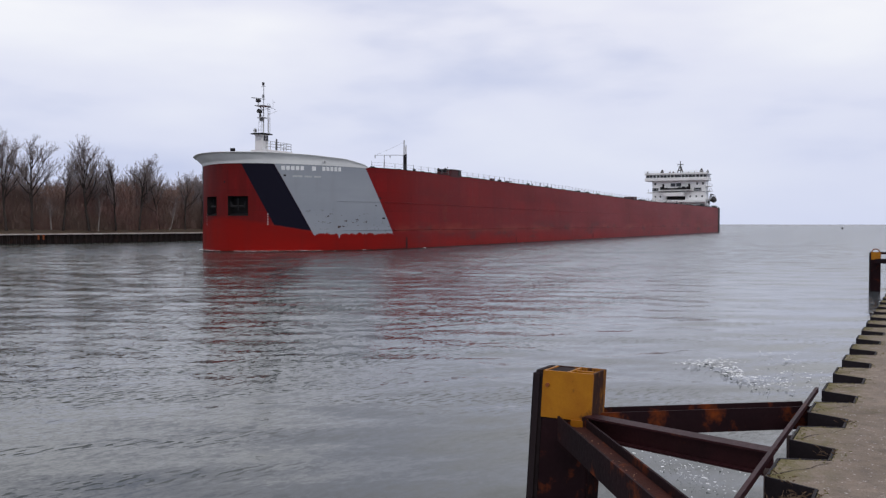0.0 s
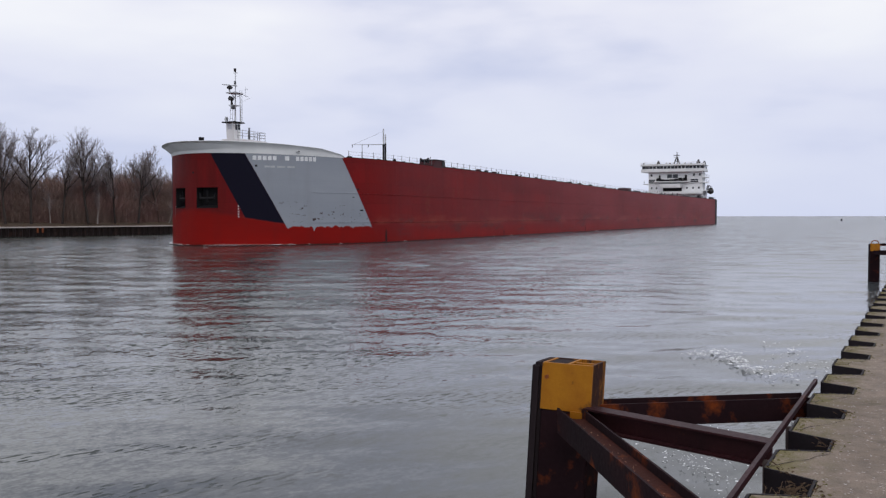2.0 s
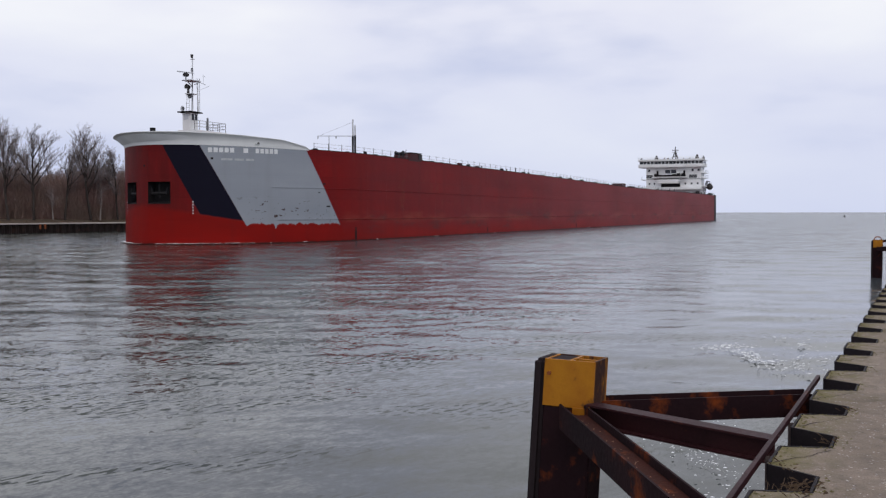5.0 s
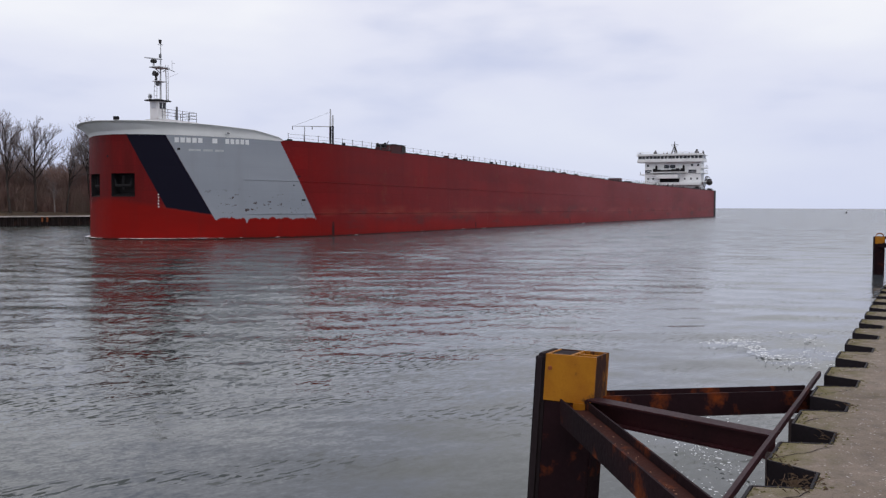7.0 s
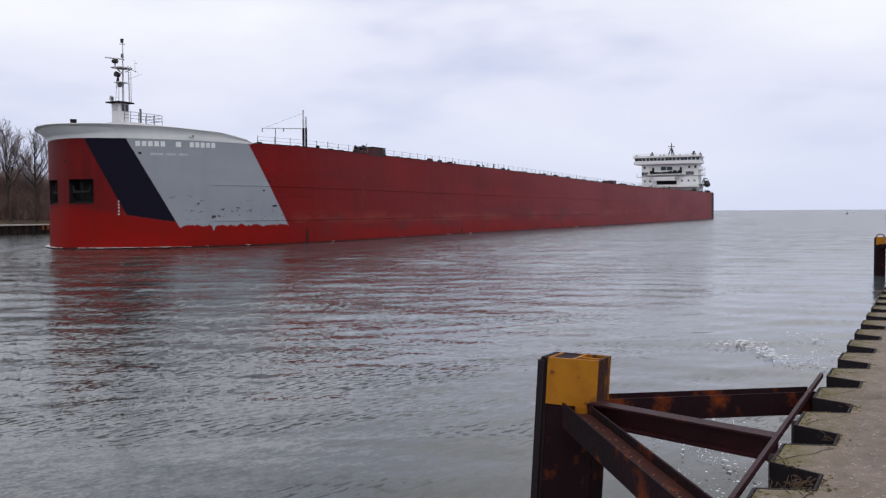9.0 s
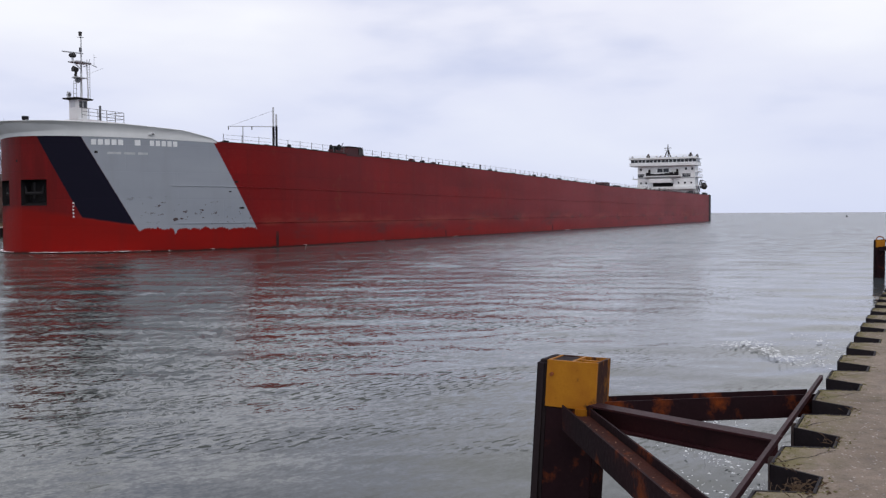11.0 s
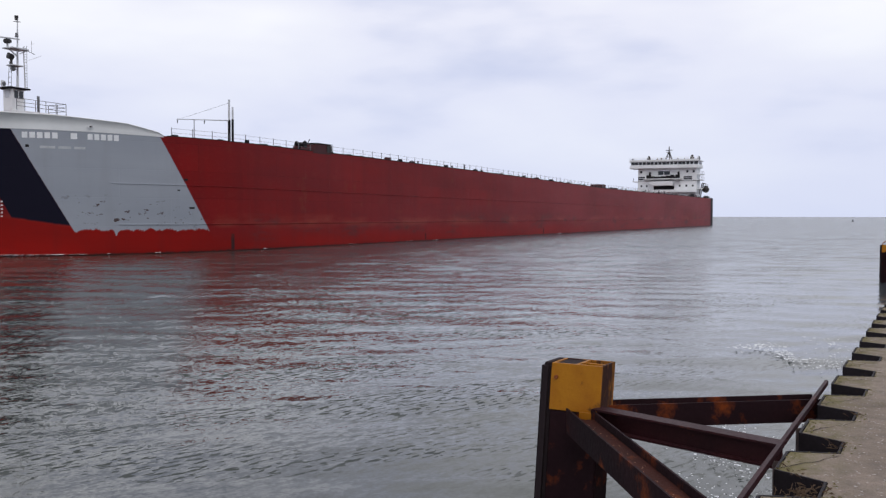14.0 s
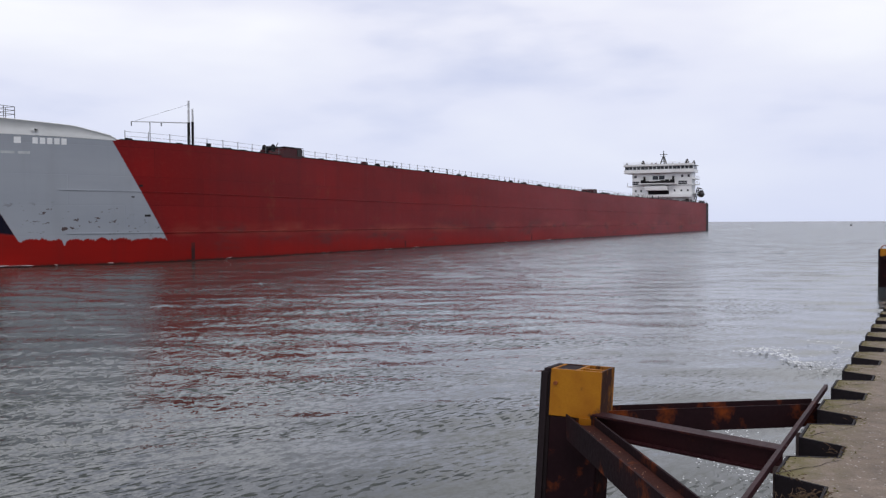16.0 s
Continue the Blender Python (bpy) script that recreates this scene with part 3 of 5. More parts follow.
def make_pier():
    lo, hi = -14, 75
    edge = [p for i in range(lo, hi) for p in pier_wave(i)]
    bm = bmesh.new()
    rim = [bm.verts.new((x, y - 0.012, PIER_Z)) for x, y in edge]
    back = [bm.verts.new((x, -6.5, PIER_Z)) for x, y in edge]
    low = [bm.verts.new((x, y - 0.012, -3.0)) for x, y in edge]
    for i in range(len(edge) - 1):
        bm.faces.new((rim[i], back[i], back[i + 1], rim[i + 1]))
        bm.faces.new((rim[i + 1], low[i + 1], low[i], rim[i]))
    slab = part("pier", bm, "concrete")
    slab.matrix_basis = PIER
    tagged(slab, "weathered exposed-aggregate concrete pier deck with mossy castellated edge", "pier", kind="structure")
    # one corrugation of steel sheeting, 10 mm thick, standing against the concrete
    def sheet(bm, x_off):
        pts = [(x + x_off, y) for x, y in pier_wave(0)] + [(PITCH + x_off + 0.05, 0.0)]
        for (xa, ya), (xb, yb) in zip(pts, pts[1:]):
            d = Vector((xb - xa, yb - ya, 0)).normalized()
            nrm = Vector((-d.y, d.x, 0)) * 0.012
            a, c = Vector((xa, ya, 0)), Vector((xb, yb, 0))
            vs = []
            for z in (-3.0, PIER_Z + 0.004):
                vs += [bm.verts.new(p + Vector((0, 0, z))) for p in (a - nrm * 0.4, c - nrm * 0.4, c + nrm, a + nrm)]
            for f in ((0, 1, 5, 4), (1, 2, 6, 5), (2, 3, 7, 6), (3, 0, 4, 7), (4, 5, 6, 7)):
                bm.faces.new([vs[q] for q in f])
        bmesh.ops.recalc_face_normals(bm, faces=bm.faces[:])
    bm = bmesh.new()
    sheet(bm, 0.0)
    first = part("sheet_pile", bm, "pile", slab)
    first.matrix_basis = pose(-5 * PITCH, 0, 0)
    for i in range(-4, 40):
        shared("sheet_pile", first, slab, pose(i * PITCH, 0, 0))
    bm = bmesh.new()
    for i in list(range(lo, -5)) + list(range(40, hi)):
        sheet(bm, i * PITCH)
    rest = part("sheet_pile_row", bm, "pile", slab)
    rest["kind"] = "stuff"
    return slab


make_pier()


def pier_growth():
    """Moss cushions, dry grass and cracks along the castellated edge."""
    rnd = random.Random(14)
    vs, fs = [], []
    for i in range(-6, 16):
        for (x0, y0), (x1, y1), n in ((pier_wave(i)[0], pier_wave(i)[1], 26), (pier_wave(i)[1], pier_wave(i)[2], 10), (pier_wave(i)[2], pier_wave(i)[3], 12)):
            for _ in range(n):
                f = rnd.random()
                x, y = x0 + (x1 - x0) * f, y0 + (y1 - y0) * f - abs(rnd.gauss(0.03, 0.05))
                r, h = rnd.uniform(0.004, 0.015), rnd.uniform(0.003, 0.012)
                k = len(vs)
                vs.append((x, y, PIER_Z + h))
                for q in range(6):
                    a = q * 1.0472 + rnd.uniform(-0.3, 0.3)
                    vs.append((x + r * rnd.uniform(0.6, 1.4) * math.cos(a), y + r * rnd.uniform(0.6, 1.4) * math.sin(a), PIER_Z + 0.001))
                fs += [(k, k + 1 + q, k + 1 + (q + 1) % 6) for q in range(6)]
    me = bpy.data.meshes.new("moss")
    me.from_pydata(vs, [], fs)
    me.materials.append(MAT["moss"])
    ob = new("moss", me)
    ob.matrix_basis = PIER
    tagged(ob, "yellow-green moss cushions on the concrete edge", "moss", kind="stuff")
    vs, fs = [], []
    for cx, cy, n, sp in ((-3.80, -0.24, 90, 0.10), (-3.35, -0.10, 20, 0.06), (-2.5, -0.28, 16, 0.05), (-1.35, -0.3, 12, 0.05), (-4.8, -0.2, 60, 0.12)):
        for _ in range(n):
            x, y = cx + rnd.gauss(0, sp), cy + rnd.gauss(0, sp * 0.6)
            a, ln = rnd.uniform(0, 6.283), rnd.uniform(0.03, 0.09)
            d = Vector((math.cos(a) * 0.8, math.sin(a) * 0.8, rnd.uniform(0.25, 0.9))).normalized() * ln
            w = Vector((-math.sin(a), math.cos(a), 0)) * 0.0016
            p = Vector((x, y, PIER_Z - 0.01))
            k = len(vs)
            vs.extend([tuple(p - w), tuple(p + w), tuple(p + d * 0.6 + w * 0.7), tuple(p + d + Vector((0, 0, -0.25 * ln)))])
            fs.append((k, k + 1, k + 2, k + 3))
    me = bpy.data.meshes.new("dry_grass")
    me.from_pydata(vs, [], fs)
    me.materials.append(MAT["straw"])
    ob = new("dry_grass", me)
    ob.matrix_basis = PIER
    tagged(ob, "tufts of dry grass in the pier's notches", "grass", kind="stuff")
    # loose pale pebbles on the deck
    vs, fs = [], []
    for _ in range(800):
        x, y = rnd.uniform(-5, 9), -0.35 - abs(rnd.gauss(0, 1.6))
        r = rnd.uniform(0.003, 0.0085)
        k = len(vs)
        vs.append((x, y, PIER_Z + r))
        for q in range(5):
            a = q * 1.2566 + rnd.uniform(-0.3, 0.3)
            vs.append((x + r * rnd.uniform(0.8, 1.6) * math.cos(a), y + r * rnd.uniform(0.8, 1.6) * math.sin(a), PIER_Z + 0.0005))
        fs += [(k, k + 1 + q, k + 1 + (q + 1) % 5) for q in range(5)]
    me = bpy.data.meshes.new("pebbles")
    me.from_pydata(vs, [], fs)
    me.materials.append(MAT["cap"])
    ob = new("pebbles", me)
    ob.matrix_basis = PIER
    tagged(ob, "loose pale pebbles scattered on the concrete", "gravel", kind="stuff")


def pier_cracks():
    rnd = random.Random(21)
    pier = bpy.data.objects["pier"]
    for i in range(-5, 3):
        x0, x1 = pier_wave(i)[0][0], pier_wave(i)[1][0]
        bm = bmesh.new()
        p = Vector((x0 + 0.05, -0.02, PIER_Z + 0.003))
        end = Vector((x1 + 0.05, -DEEP - 0.02, PIER_Z + 0.003))
        last = None
        for k in range(9):
            q = p.lerp(end, k / 8) + Vector((rnd.gauss(0, 0.012), rnd.gauss(0, 0.012), 0))
            w = Vector((0.0015, 0.003, 0)) * rnd.uniform(0.4, 1.6)
            pair = (bm.verts.new(q - w), bm.verts.new(q + w))
            if last:
                bm.faces.new((last[0], pair[0], pair[1], last[1]))
            last = pair
        bmesh.ops.recalc_face_normals(bm, faces=bm.faces[:])
        part("crack", bm, "timber", pier)


def pier_brackets():
    """Short plates from the piles out to the waler of the mooring dolphin."""
    pier = bpy.data.objects["pier"]
    for i in (-3, -2, -1):
        (xa, ya), (xb, yb) = pier_wave(i)[1], pier_wave(i)[2]
        way = Vector((xa - xb, ya - yb, 0)).normalized()
        m = Matrix.Translation((xa, ya + 0.014, 0)) @ Matrix.Rotation(math.atan2(way.y, way.x), 4, "Z")
        plate = part("bracket_plate", box(0.0, 0.085, -0.006, 0.006, 1.60, PIER_Z - 0.07, bevel=0.003, m=m), "bracket", pier, "dull grey-brown bracket plate")
        if i > -3:
            part("paint_patch", box(0.01, 0.045, -0.012, 0.012, PIER_Z - 0.11, PIER_Z - 0.035, bevel=0.004, m=m), "letter", plate, "dab of white paint")


pier_growth()
pier_cracks()
pier_brackets()

# ---------------------------------------------------------------- mooring dolphin
def h_profile(w, h, t):
    """An H lying on its side: two upright flanges and a level web between them."""
    a, m = w / 2, -h * 0.42
    return [(-a, 0), (-a + t, 0), (-a + t, m), (a - t, m), (a - t, 0), (a, 0), (a, -h), (a - t, -h), (a - t, m - t), (-a + t, m - t), (-a + t, -h), (-a, -h)]


POST_W, POST_D, POST_TURN = 0.445, 0.31, -30.0 - (90 - PIER_AZ)
YEL_Z, TOP_Z = 1.93, 2.33
POST_AT = Vector((1.118, 7.945, 0))
_inv = PIER.to_3x3().inverted()


def rel(x, y, z):
    return _inv @ (Vector((x, y, z)) - POST_AT)


STRUTS = [
    (rel(1.22, 7.99, 1.965), rel(3.30, 8.31, 1.965), h_profile(0.24, 0.20, 0.016), "rust"),
    (rel(1.22, 7.69, 1.988), rel(2.34, 6.52, 1.985), i_profile(0.15, 0.18, 0.016), "brownsteel"),
    (rel(1.070, 7.78, 1.965), rel(1.42, 4.86, 1.965), h_profile(0.21, 0.21, 0.016), "rust"),
]
WALER = (rel(3.655, 8.972, 1.995), rel(1.226, 4.406, 1.995))
LEAN_WAY = _inv @ Vector((0.99, -0.14, 0)) * 0.055  # the pile leans out of plumb


def make_dolphin(lean):
    """A steel box pile in the water with three struts to a waler on the pier's edge. Local axes as the pier's, origin at the pile."""
    d = thing("mooring_dolphin", pose(0, 0, 0), "rusted steel fender pile with yellow head, braced to pier", "dolphin", "fender piles along the pier")
    turn = Matrix.Rotation(radians(POST_TURN), 4, "Z")
    w, t = POST_W / 2, POST_D / 2
    offset = turn @ Vector((0.022, 0.0, 0.0))

    def leaned(bm):
        for v in bm.verts:
            v.co += lean * (v.co.z - TOP_Z) + offset
        return bm

    part("pile_shaft", leaned(box(-w, w, -t, t, -3, YEL_Z, bevel=0.012, m=turn)), "rust", d)
    # the hollow head: walls round an open cell, a plate over the other half
    walls = ((-w - 0.004, w + 0.004, -t - 0.004, -t + 0.018), (-w - 0.004, w + 0.004, t - 0.018, t + 0.004), (-w - 0.004, -w + 0.018, -t + 0.018, t - 0.018), (w - 0.018, w + 0.004, -t + 0.018, t - 0.018), (-0.012, 0.012, -t + 0.018, t - 0.018))
    for a in walls:
        if a[0] > 0.1 or a[2] > 0.05:
            part("side_plate", leaned(box(a[0], a[1], a[2], a[3], YEL_Z, TOP_Z, m=turn)), "flaked", d, "side plate with paint flaked to rust")
        else:
            part("head_plate", leaned(box(a[0], a[1], a[2], a[3], YEL_Z, TOP_Z, m=turn)), "yellow", d, "worn yellow painted plate")
    part("cell_web", leaned(box(0.012, w - 0.018, -0.012, 0.012, YEL_Z, TOP_Z - 0.006, m=turn)), "yellow", d)
    # added dark block in place of the shade deep in the open cell
    part("cell_fill", leaned(box(0.014, w - 0.02, -t + 0.02, t - 0.02, YEL_Z, TOP_Z - 0.07, m=turn)), "timber", d, "dark block standing for shade in the open cell")
    part("head_cover", leaned(box(-w + 0.018, -0.012, -t + 0.018, t - 0.018, TOP_Z - 0.03, TOP_Z - 0.008, m=turn)), "timber", d, "dark plate closing half of the pile head")
    part("rubbing_timber", leaned(box(-w - 0.105, -w - 0.006, -t - 0.012, t + 0.05, -3, TOP_Z - 0.004, bevel=0.028, m=turn)), "timber", d, "blackened timber rubbing strip")
    part("lifting_pin", leaned(bar(turn @ Vector((-w + 0.045, -t - 0.025, TOP_Z - 0.12)), turn @ Vector((-w + 0.045, -t, TOP_Z - 0.12)), 0.017, n=8)), "orange", d, "rusty lifting pin")
    part("gusset", leaned(box(w * 0.25, w * 0.85, -t - 0.02, -t - 0.005, YEL_Z - 0.07, YEL_Z + 0.004, m=turn)), "yellow", d)
    for a, b2, prof, mat in STRUTS:
        part("strut", add_beam(bmesh.new(), a, b2, prof), mat, d, "rusted rolled steel strut")
    # the near strut's web, thick with orange scale
    a, b2 = STRUTS[2][0], STRUTS[2][1]
    web = part("web_plate", add_beam(bmesh.new(), a + (b2 - a) * 0.06, b2, [(-0.087, -0.062), (0.087, -0.062), (0.087, -0.070), (-0.087, -0.070)]), "scale", d, "strut web thick with orange rust scale")
    rnd = random.Random(77)
    side = (b2 - a).normalized().cross(Vector((0, 0, 1)))
    vs, fs = [], []
    for _ in range(90):
        c = a.lerp(b2, rnd.uniform(0.1, 0.95)) + side * rnd.gauss(0.03, 0.028) + Vector((0, 0, -0.061))
        r, k = rnd.uniform(0.002, 0.008), len(vs)
        vs.append(tuple(c + Vector((0, 0, r * 0.7))))
        for q in range(5):
            ang = q * 1.2566 + rnd.uniform(-0.4, 0.4)
            vs.append(tuple(c + Vector((r * rnd.uniform(0.6, 1.5) * math.cos(ang), r * rnd.uniform(0.6, 1.5) * math.sin(ang), 0))))
        fs += [(k, k + 1 + q, k + 1 + (q + 1) % 5) for q in range(5)]
    me = bpy.data.meshes.new("rust_flakes")
    me.from_pydata(vs, [], fs)
    me.materials.append(MAT["paleflake"])
    fl = new("rust_flakes", me)
    fl.parent, fl["kind"], fl["label"] = web, "stuff", "pale flakes of rust and grit"
    angle = [(0.0, 0.0), (0.03, 0.0), (0.03, -0.01), (0.01, -0.01), (0.01, -0.045), (0.0, -0.045)]
    part("waler", add_beam(bmesh.new(), WALER[0], WALER[1], angle), "brownsteel", d, "purple-brown steel angle along the pier edge")
    return d


DOLPHIN = make_dolphin(LEAN_WAY)
DOLPHIN.matrix_basis = Matrix.Translation(POST_AT) @ PIER.to_3x3().to_4x4()
FAR_DOLPHIN = make_dolphin(Vector((0, 0, 0)))
hoop = bmesh.new()
for k in range(8):
    p, q = math.pi * k / 8, math.pi * (k + 1) / 8
    add_bar(hoop, (-0.19 * math.cos(p), 0, TOP_Z + 0.17 * math.sin(p)), (-0.19 * math.cos(q), 0, TOP_Z + 0.17 * math.sin(q)), 0.03, n=6)
for v in hoop.verts:
    v.co = Matrix.Rotation(radians(POST_TURN), 4, "Z") @ v.co
part("lifting_hoop", hoop, "orange", FAR_DOLPHIN, "orange steel hoop on the pile head")
part("top_strut", add_beam(bmesh.new(), STRUTS[0][0] + Vector((0, 0, 0.37)), STRUTS[0][1] + Vector((0, 0, 0.37)), i_profile(0.14, 0.13, 0.016)), "rust", FAR_DOLPHIN, "rusted upper strut")
FAR_DOLPHIN.matrix_basis = Matrix.Translation((23.32, 49.9, -0.27)) @ PIER.to_3x3().to_4x4()

# ---------------------------------------------------------------- ship
SHIP_AZ = 25.171
SHIP_START = Vector((101.221, 389.244, 0))  # stern, on the centre line, at 0 s
SHIP_RUN = Vector((-19.427, -41.339, 0))  # way made in 16 s


def ship_pose(t):
    p = SHIP_START + SHIP_RUN * (t / 16.0)
    return pose(p.x, p.y, p.z, 0, 0, -90 - SHIP_AZ)


STEM, ENTRY, HALF = 301.5, 25.0, 14.5


def make_outline():
    w = np.linspace(0, 1, 1500) ** 2
    x, y = STEM - ENTRY * w, HALF * (1 - (1 - w) ** 2) ** (1 / 1.75)
    x, y = np.append(x, [120, 0.0]), np.append(y, [HALF, HALF])
    return x, y, np.append(0, np.cumsum(np.hypot(np.diff(x), np.diff(y))))


OX, OY, OU = make_outline()
U_END = float(OU[-1])


def plating(u, out=0.0):
    """Point of the side at u metres from the stem (port positive), moved out by a distance."""
    a = abs(u)
    x, y = np.interp(a, OU, OX), np.interp(a, OU, OY)
    x2, y2 = np.interp(a + 0.2, OU, OX), np.interp(a + 0.2, OU, OY)
    if a < 0.15:
        nx, ny = 1.0, 0.0
    else:
        dx, dy = x2 - x, y2 - y
        k = math.hypot(dx, dy) or 1.0
        nx, ny = dy / k, -dx / k
        if a > U_END - 0.3:
            nx, ny = 0.0, 1.0
        fade = min(1.0, a / 1.5)
        nx, ny = nx * fade + (1 - fade), ny * fade
        k = math.hypot(nx, ny)
        nx, ny = nx / k, ny / k
    s = 1 if u >= 0 else -1
    return x + nx * out, s * (y + ny * out)


def deck_z(x):
    return float(np.interp(x, (0, 145, 190, 223, 254, 288, 301), (10.05, 9.95, 10.42, 10.72, 10.9, 11.0, 11.22)))


def make_ship():
    ship = thing("bulk_carrier", ship_pose(0), "long red lake freighter with grey and blue bow bands", "ship")
    near = [0, 0.05, 0.6, 1.3, 2.1, 2.75, 3.4, 4.2, 5.05] + list(np.arange(5.6, 50, 0.8)) + list(np.arange(50, U_END - 3, 6.0)) + [U_END]
    us = [-u for u in near[:0:-1]] + near
    levels = [-2.5, 0, 1.2, 2.6, 4.55, 7.0, 9.0, None]
    bm = bmesh.new()
    uvl = bm.loops.layers.uv.new("plating")
    grid, where = [], {}
    for u in us:
        x, y = plating(u)
        col = []
        for z in levels:
            v = bm.verts.new((x, y, deck_z(x) if z is None else z))
            where[v] = (u, v.co.z)
            col.append(v)
        grid.append(col)
    for i in range(len(us) - 1):
        for j in range(len(levels) - 1):
            mid = (us[i] + us[i + 1]) / 2
            if (0.05 < mid < 2.75 or -5.05 < mid < -2.1) and j == 4:
                continue  # hawse pocket opening
            f = bm.faces.new((grid[i][j], grid[i + 1][j], grid[i + 1][j + 1], grid[i][j + 1]))
            for lp in f.loops:
                lp[uvl].uv = where[lp.vert]
    # square stern
    for j in range(len(levels) - 1):
        f = bm.faces.new((grid[-1][j], grid[0][j], grid[0][j + 1], grid[-1][j + 1]))
        for lp in f.loops:
            lp[uvl].uv = where[lp.vert]
    bmesh.ops.recalc_face_normals(bm, faces=bm.faces[:])
    hull = part("hull", bm, "hull", ship, "red steel hull with slanted dark blue and grey bands", smooth=True)
    es = hull.modifiers.new("edges", "EDGE_SPLIT")
    es.split_angle = radians(40)
    # main deck
    bm = bmesh.new()
    left, right = [], []
    for u in near:
        x, y = plating(u)
        z = deck_z(x) - 0.06
        left.append(bm.verts.new((x, y - 0.005, z)))
        right.append(bm.verts.new((x, -y + 0.005, z)))
    for i in range(len(near) - 1):
        q = [left[i], right[i], right[i + 1], left[i + 1]]
        bm.faces.new(q)
    part("deck", bm, "red", ship)
    # hawse pockets with anchors
    for s in (1, -1):
        pocket = hawse_pocket(s, ship)
        anchor(s, pocket)
    bulwark(ship)
    strakes(ship)
    forecastle(ship)
    name_bars(ship)
    draft_marks(ship)
    side_marks(ship)
    deck_rail(ship)
    deck_fittings(ship)
    aft_house(ship)
    return ship


def hawse_pocket(s, ship):
    bm = bmesh.new()
    us = [0.05, 0.6, 1.3, 2.1, 2.75] if s > 0 else [2.1, 2.75, 3.4, 4.2, 5.05]
    rows = [[], [], [], []]
    for u in us:
        for r, z, o in ((0, 4.55, 0.03), (1, 7.0, 0.03), (2, 7.0, -1.1), (3, 4.9, -1.1)):
            x, y = plating(s * u, o)
            rows[r].append(bm.verts.new((x, y, z)))
    for i in range(len(us) - 1):
        for a, b2 in ((1, 2), (2, 3), (3, 0)):
            bm.faces.new((rows[a][i], rows[a][i + 1], rows[b2][i + 1], rows[b2][i]))
    for e in (0, -1):
        bm.faces.new([rows[r][e] for r in range(4)])
    return part("hawse_pocket", bm, "black", ship, "dark recessed anchor pocket")


def anchor(s, pocket):
    x, y = plating(s * (1.3 if s > 0 else 3.4), -0.35)
    x2, y2 = plating(s * (1.8 if s > 0 else 3.9), -0.35)
    side = Vector((x2 - x, y2 - y, 0)).normalized()
    c = Vector((x, y, 5.55))
    bm = bar(c + Vector((0, 0, -0.3)), c + Vector((0, 0, 1.2)), 0.11, n=8)
    add_bar(bm, c - side * 0.85 + Vector((0, 0, 0.15)), c + side * 0.85 + Vector((0, 0, 0.15)), 0.16, n=8)
    for k in (-1, 1):
        add_bar(bm, c + side * 0.8 * k + Vector((0, 0, 0.1)), c + side * 0.95 * k + Vector((0, 0, 0.85)), 0.17, 0.05, n=6)
    part("anchor", bm, "black", pocket, "dark stockless anchor")


def bulwark(ship):
    """The flared white bulwark round the forecastle."""
    us = list(np.arange(-19.2, 19.21, 0.6))
    bm = bmesh.new()
    rings = []
    for u in us:
        a = abs(u)
        if u < 0:
            over = float(np.interp(a, (0, 4, 9, 13, 19.2), (1.35, 1.25, 1.15, 0.6, 0.05)))
        else:
            over = float(np.interp(a, (0, 2, 5, 10, 14, 17, 19.2), (1.25, 0.9, 0.58, 0.42, 0.32, 0.2, 0.04)))
        top = float(np.interp(a, (0, 4, 10, 15.5, 18.6, 19.2), (12.5, 12.5, 12.30, 11.95, 11.35, 11.06)))
        x, y = plating(u)
        z0 = deck_z(x) + 0.0
        prof = [(0.02, z0 - 0.12), (0.05, z0)]
        for k in (0.25, 0.5, 0.75, 1.0):
            prof.append((0.05 + over * k ** 2.4, z0 + (top - z0 - 0.08) * k))
        prof += [(over + 0.09, top - 0.05), (over + 0.07, top), (over - 0.10, top), (over - 0.12, top - 0.1), (-0.1, z0 + 0.1)]
        ring = []
        for o, z in prof:
            px, py = plating(u, o)
            ring.append(bm.verts.new((px, py, z)))
        rings.append(ring)
    for a, b2 in zip(rings, rings[1:]):
        for i in range(len(a) - 1):
            bm.faces.new((a[i], b2[i], b2[i + 1], a[i + 1]))
    bmesh.ops.recalc_face_normals(bm, faces=bm.faces[:])
    w = part("bulwark", bm, "white", ship, "flared white forecastle bulwark", smooth=True)
    for u in (12.4,):
        x, y = plating(u, 0.16)
        part("fairlead", box(-0.28, 0.28, -0.1, 0.1, -0.17, 0.17, bevel=0.09, m=pose(x, y, 11.42, 0, 0, -38)), "letter", w, "small oval white fairlead")
        x, y = plating(u + 0.06, 0.25)
        part("fairlead_hole", box(-0.15, 0.15, -0.05, 0.05, -0.09, 0.09, bevel=0.04, m=pose(x, y, 11.43, 0, 0, -38)), "black", w)


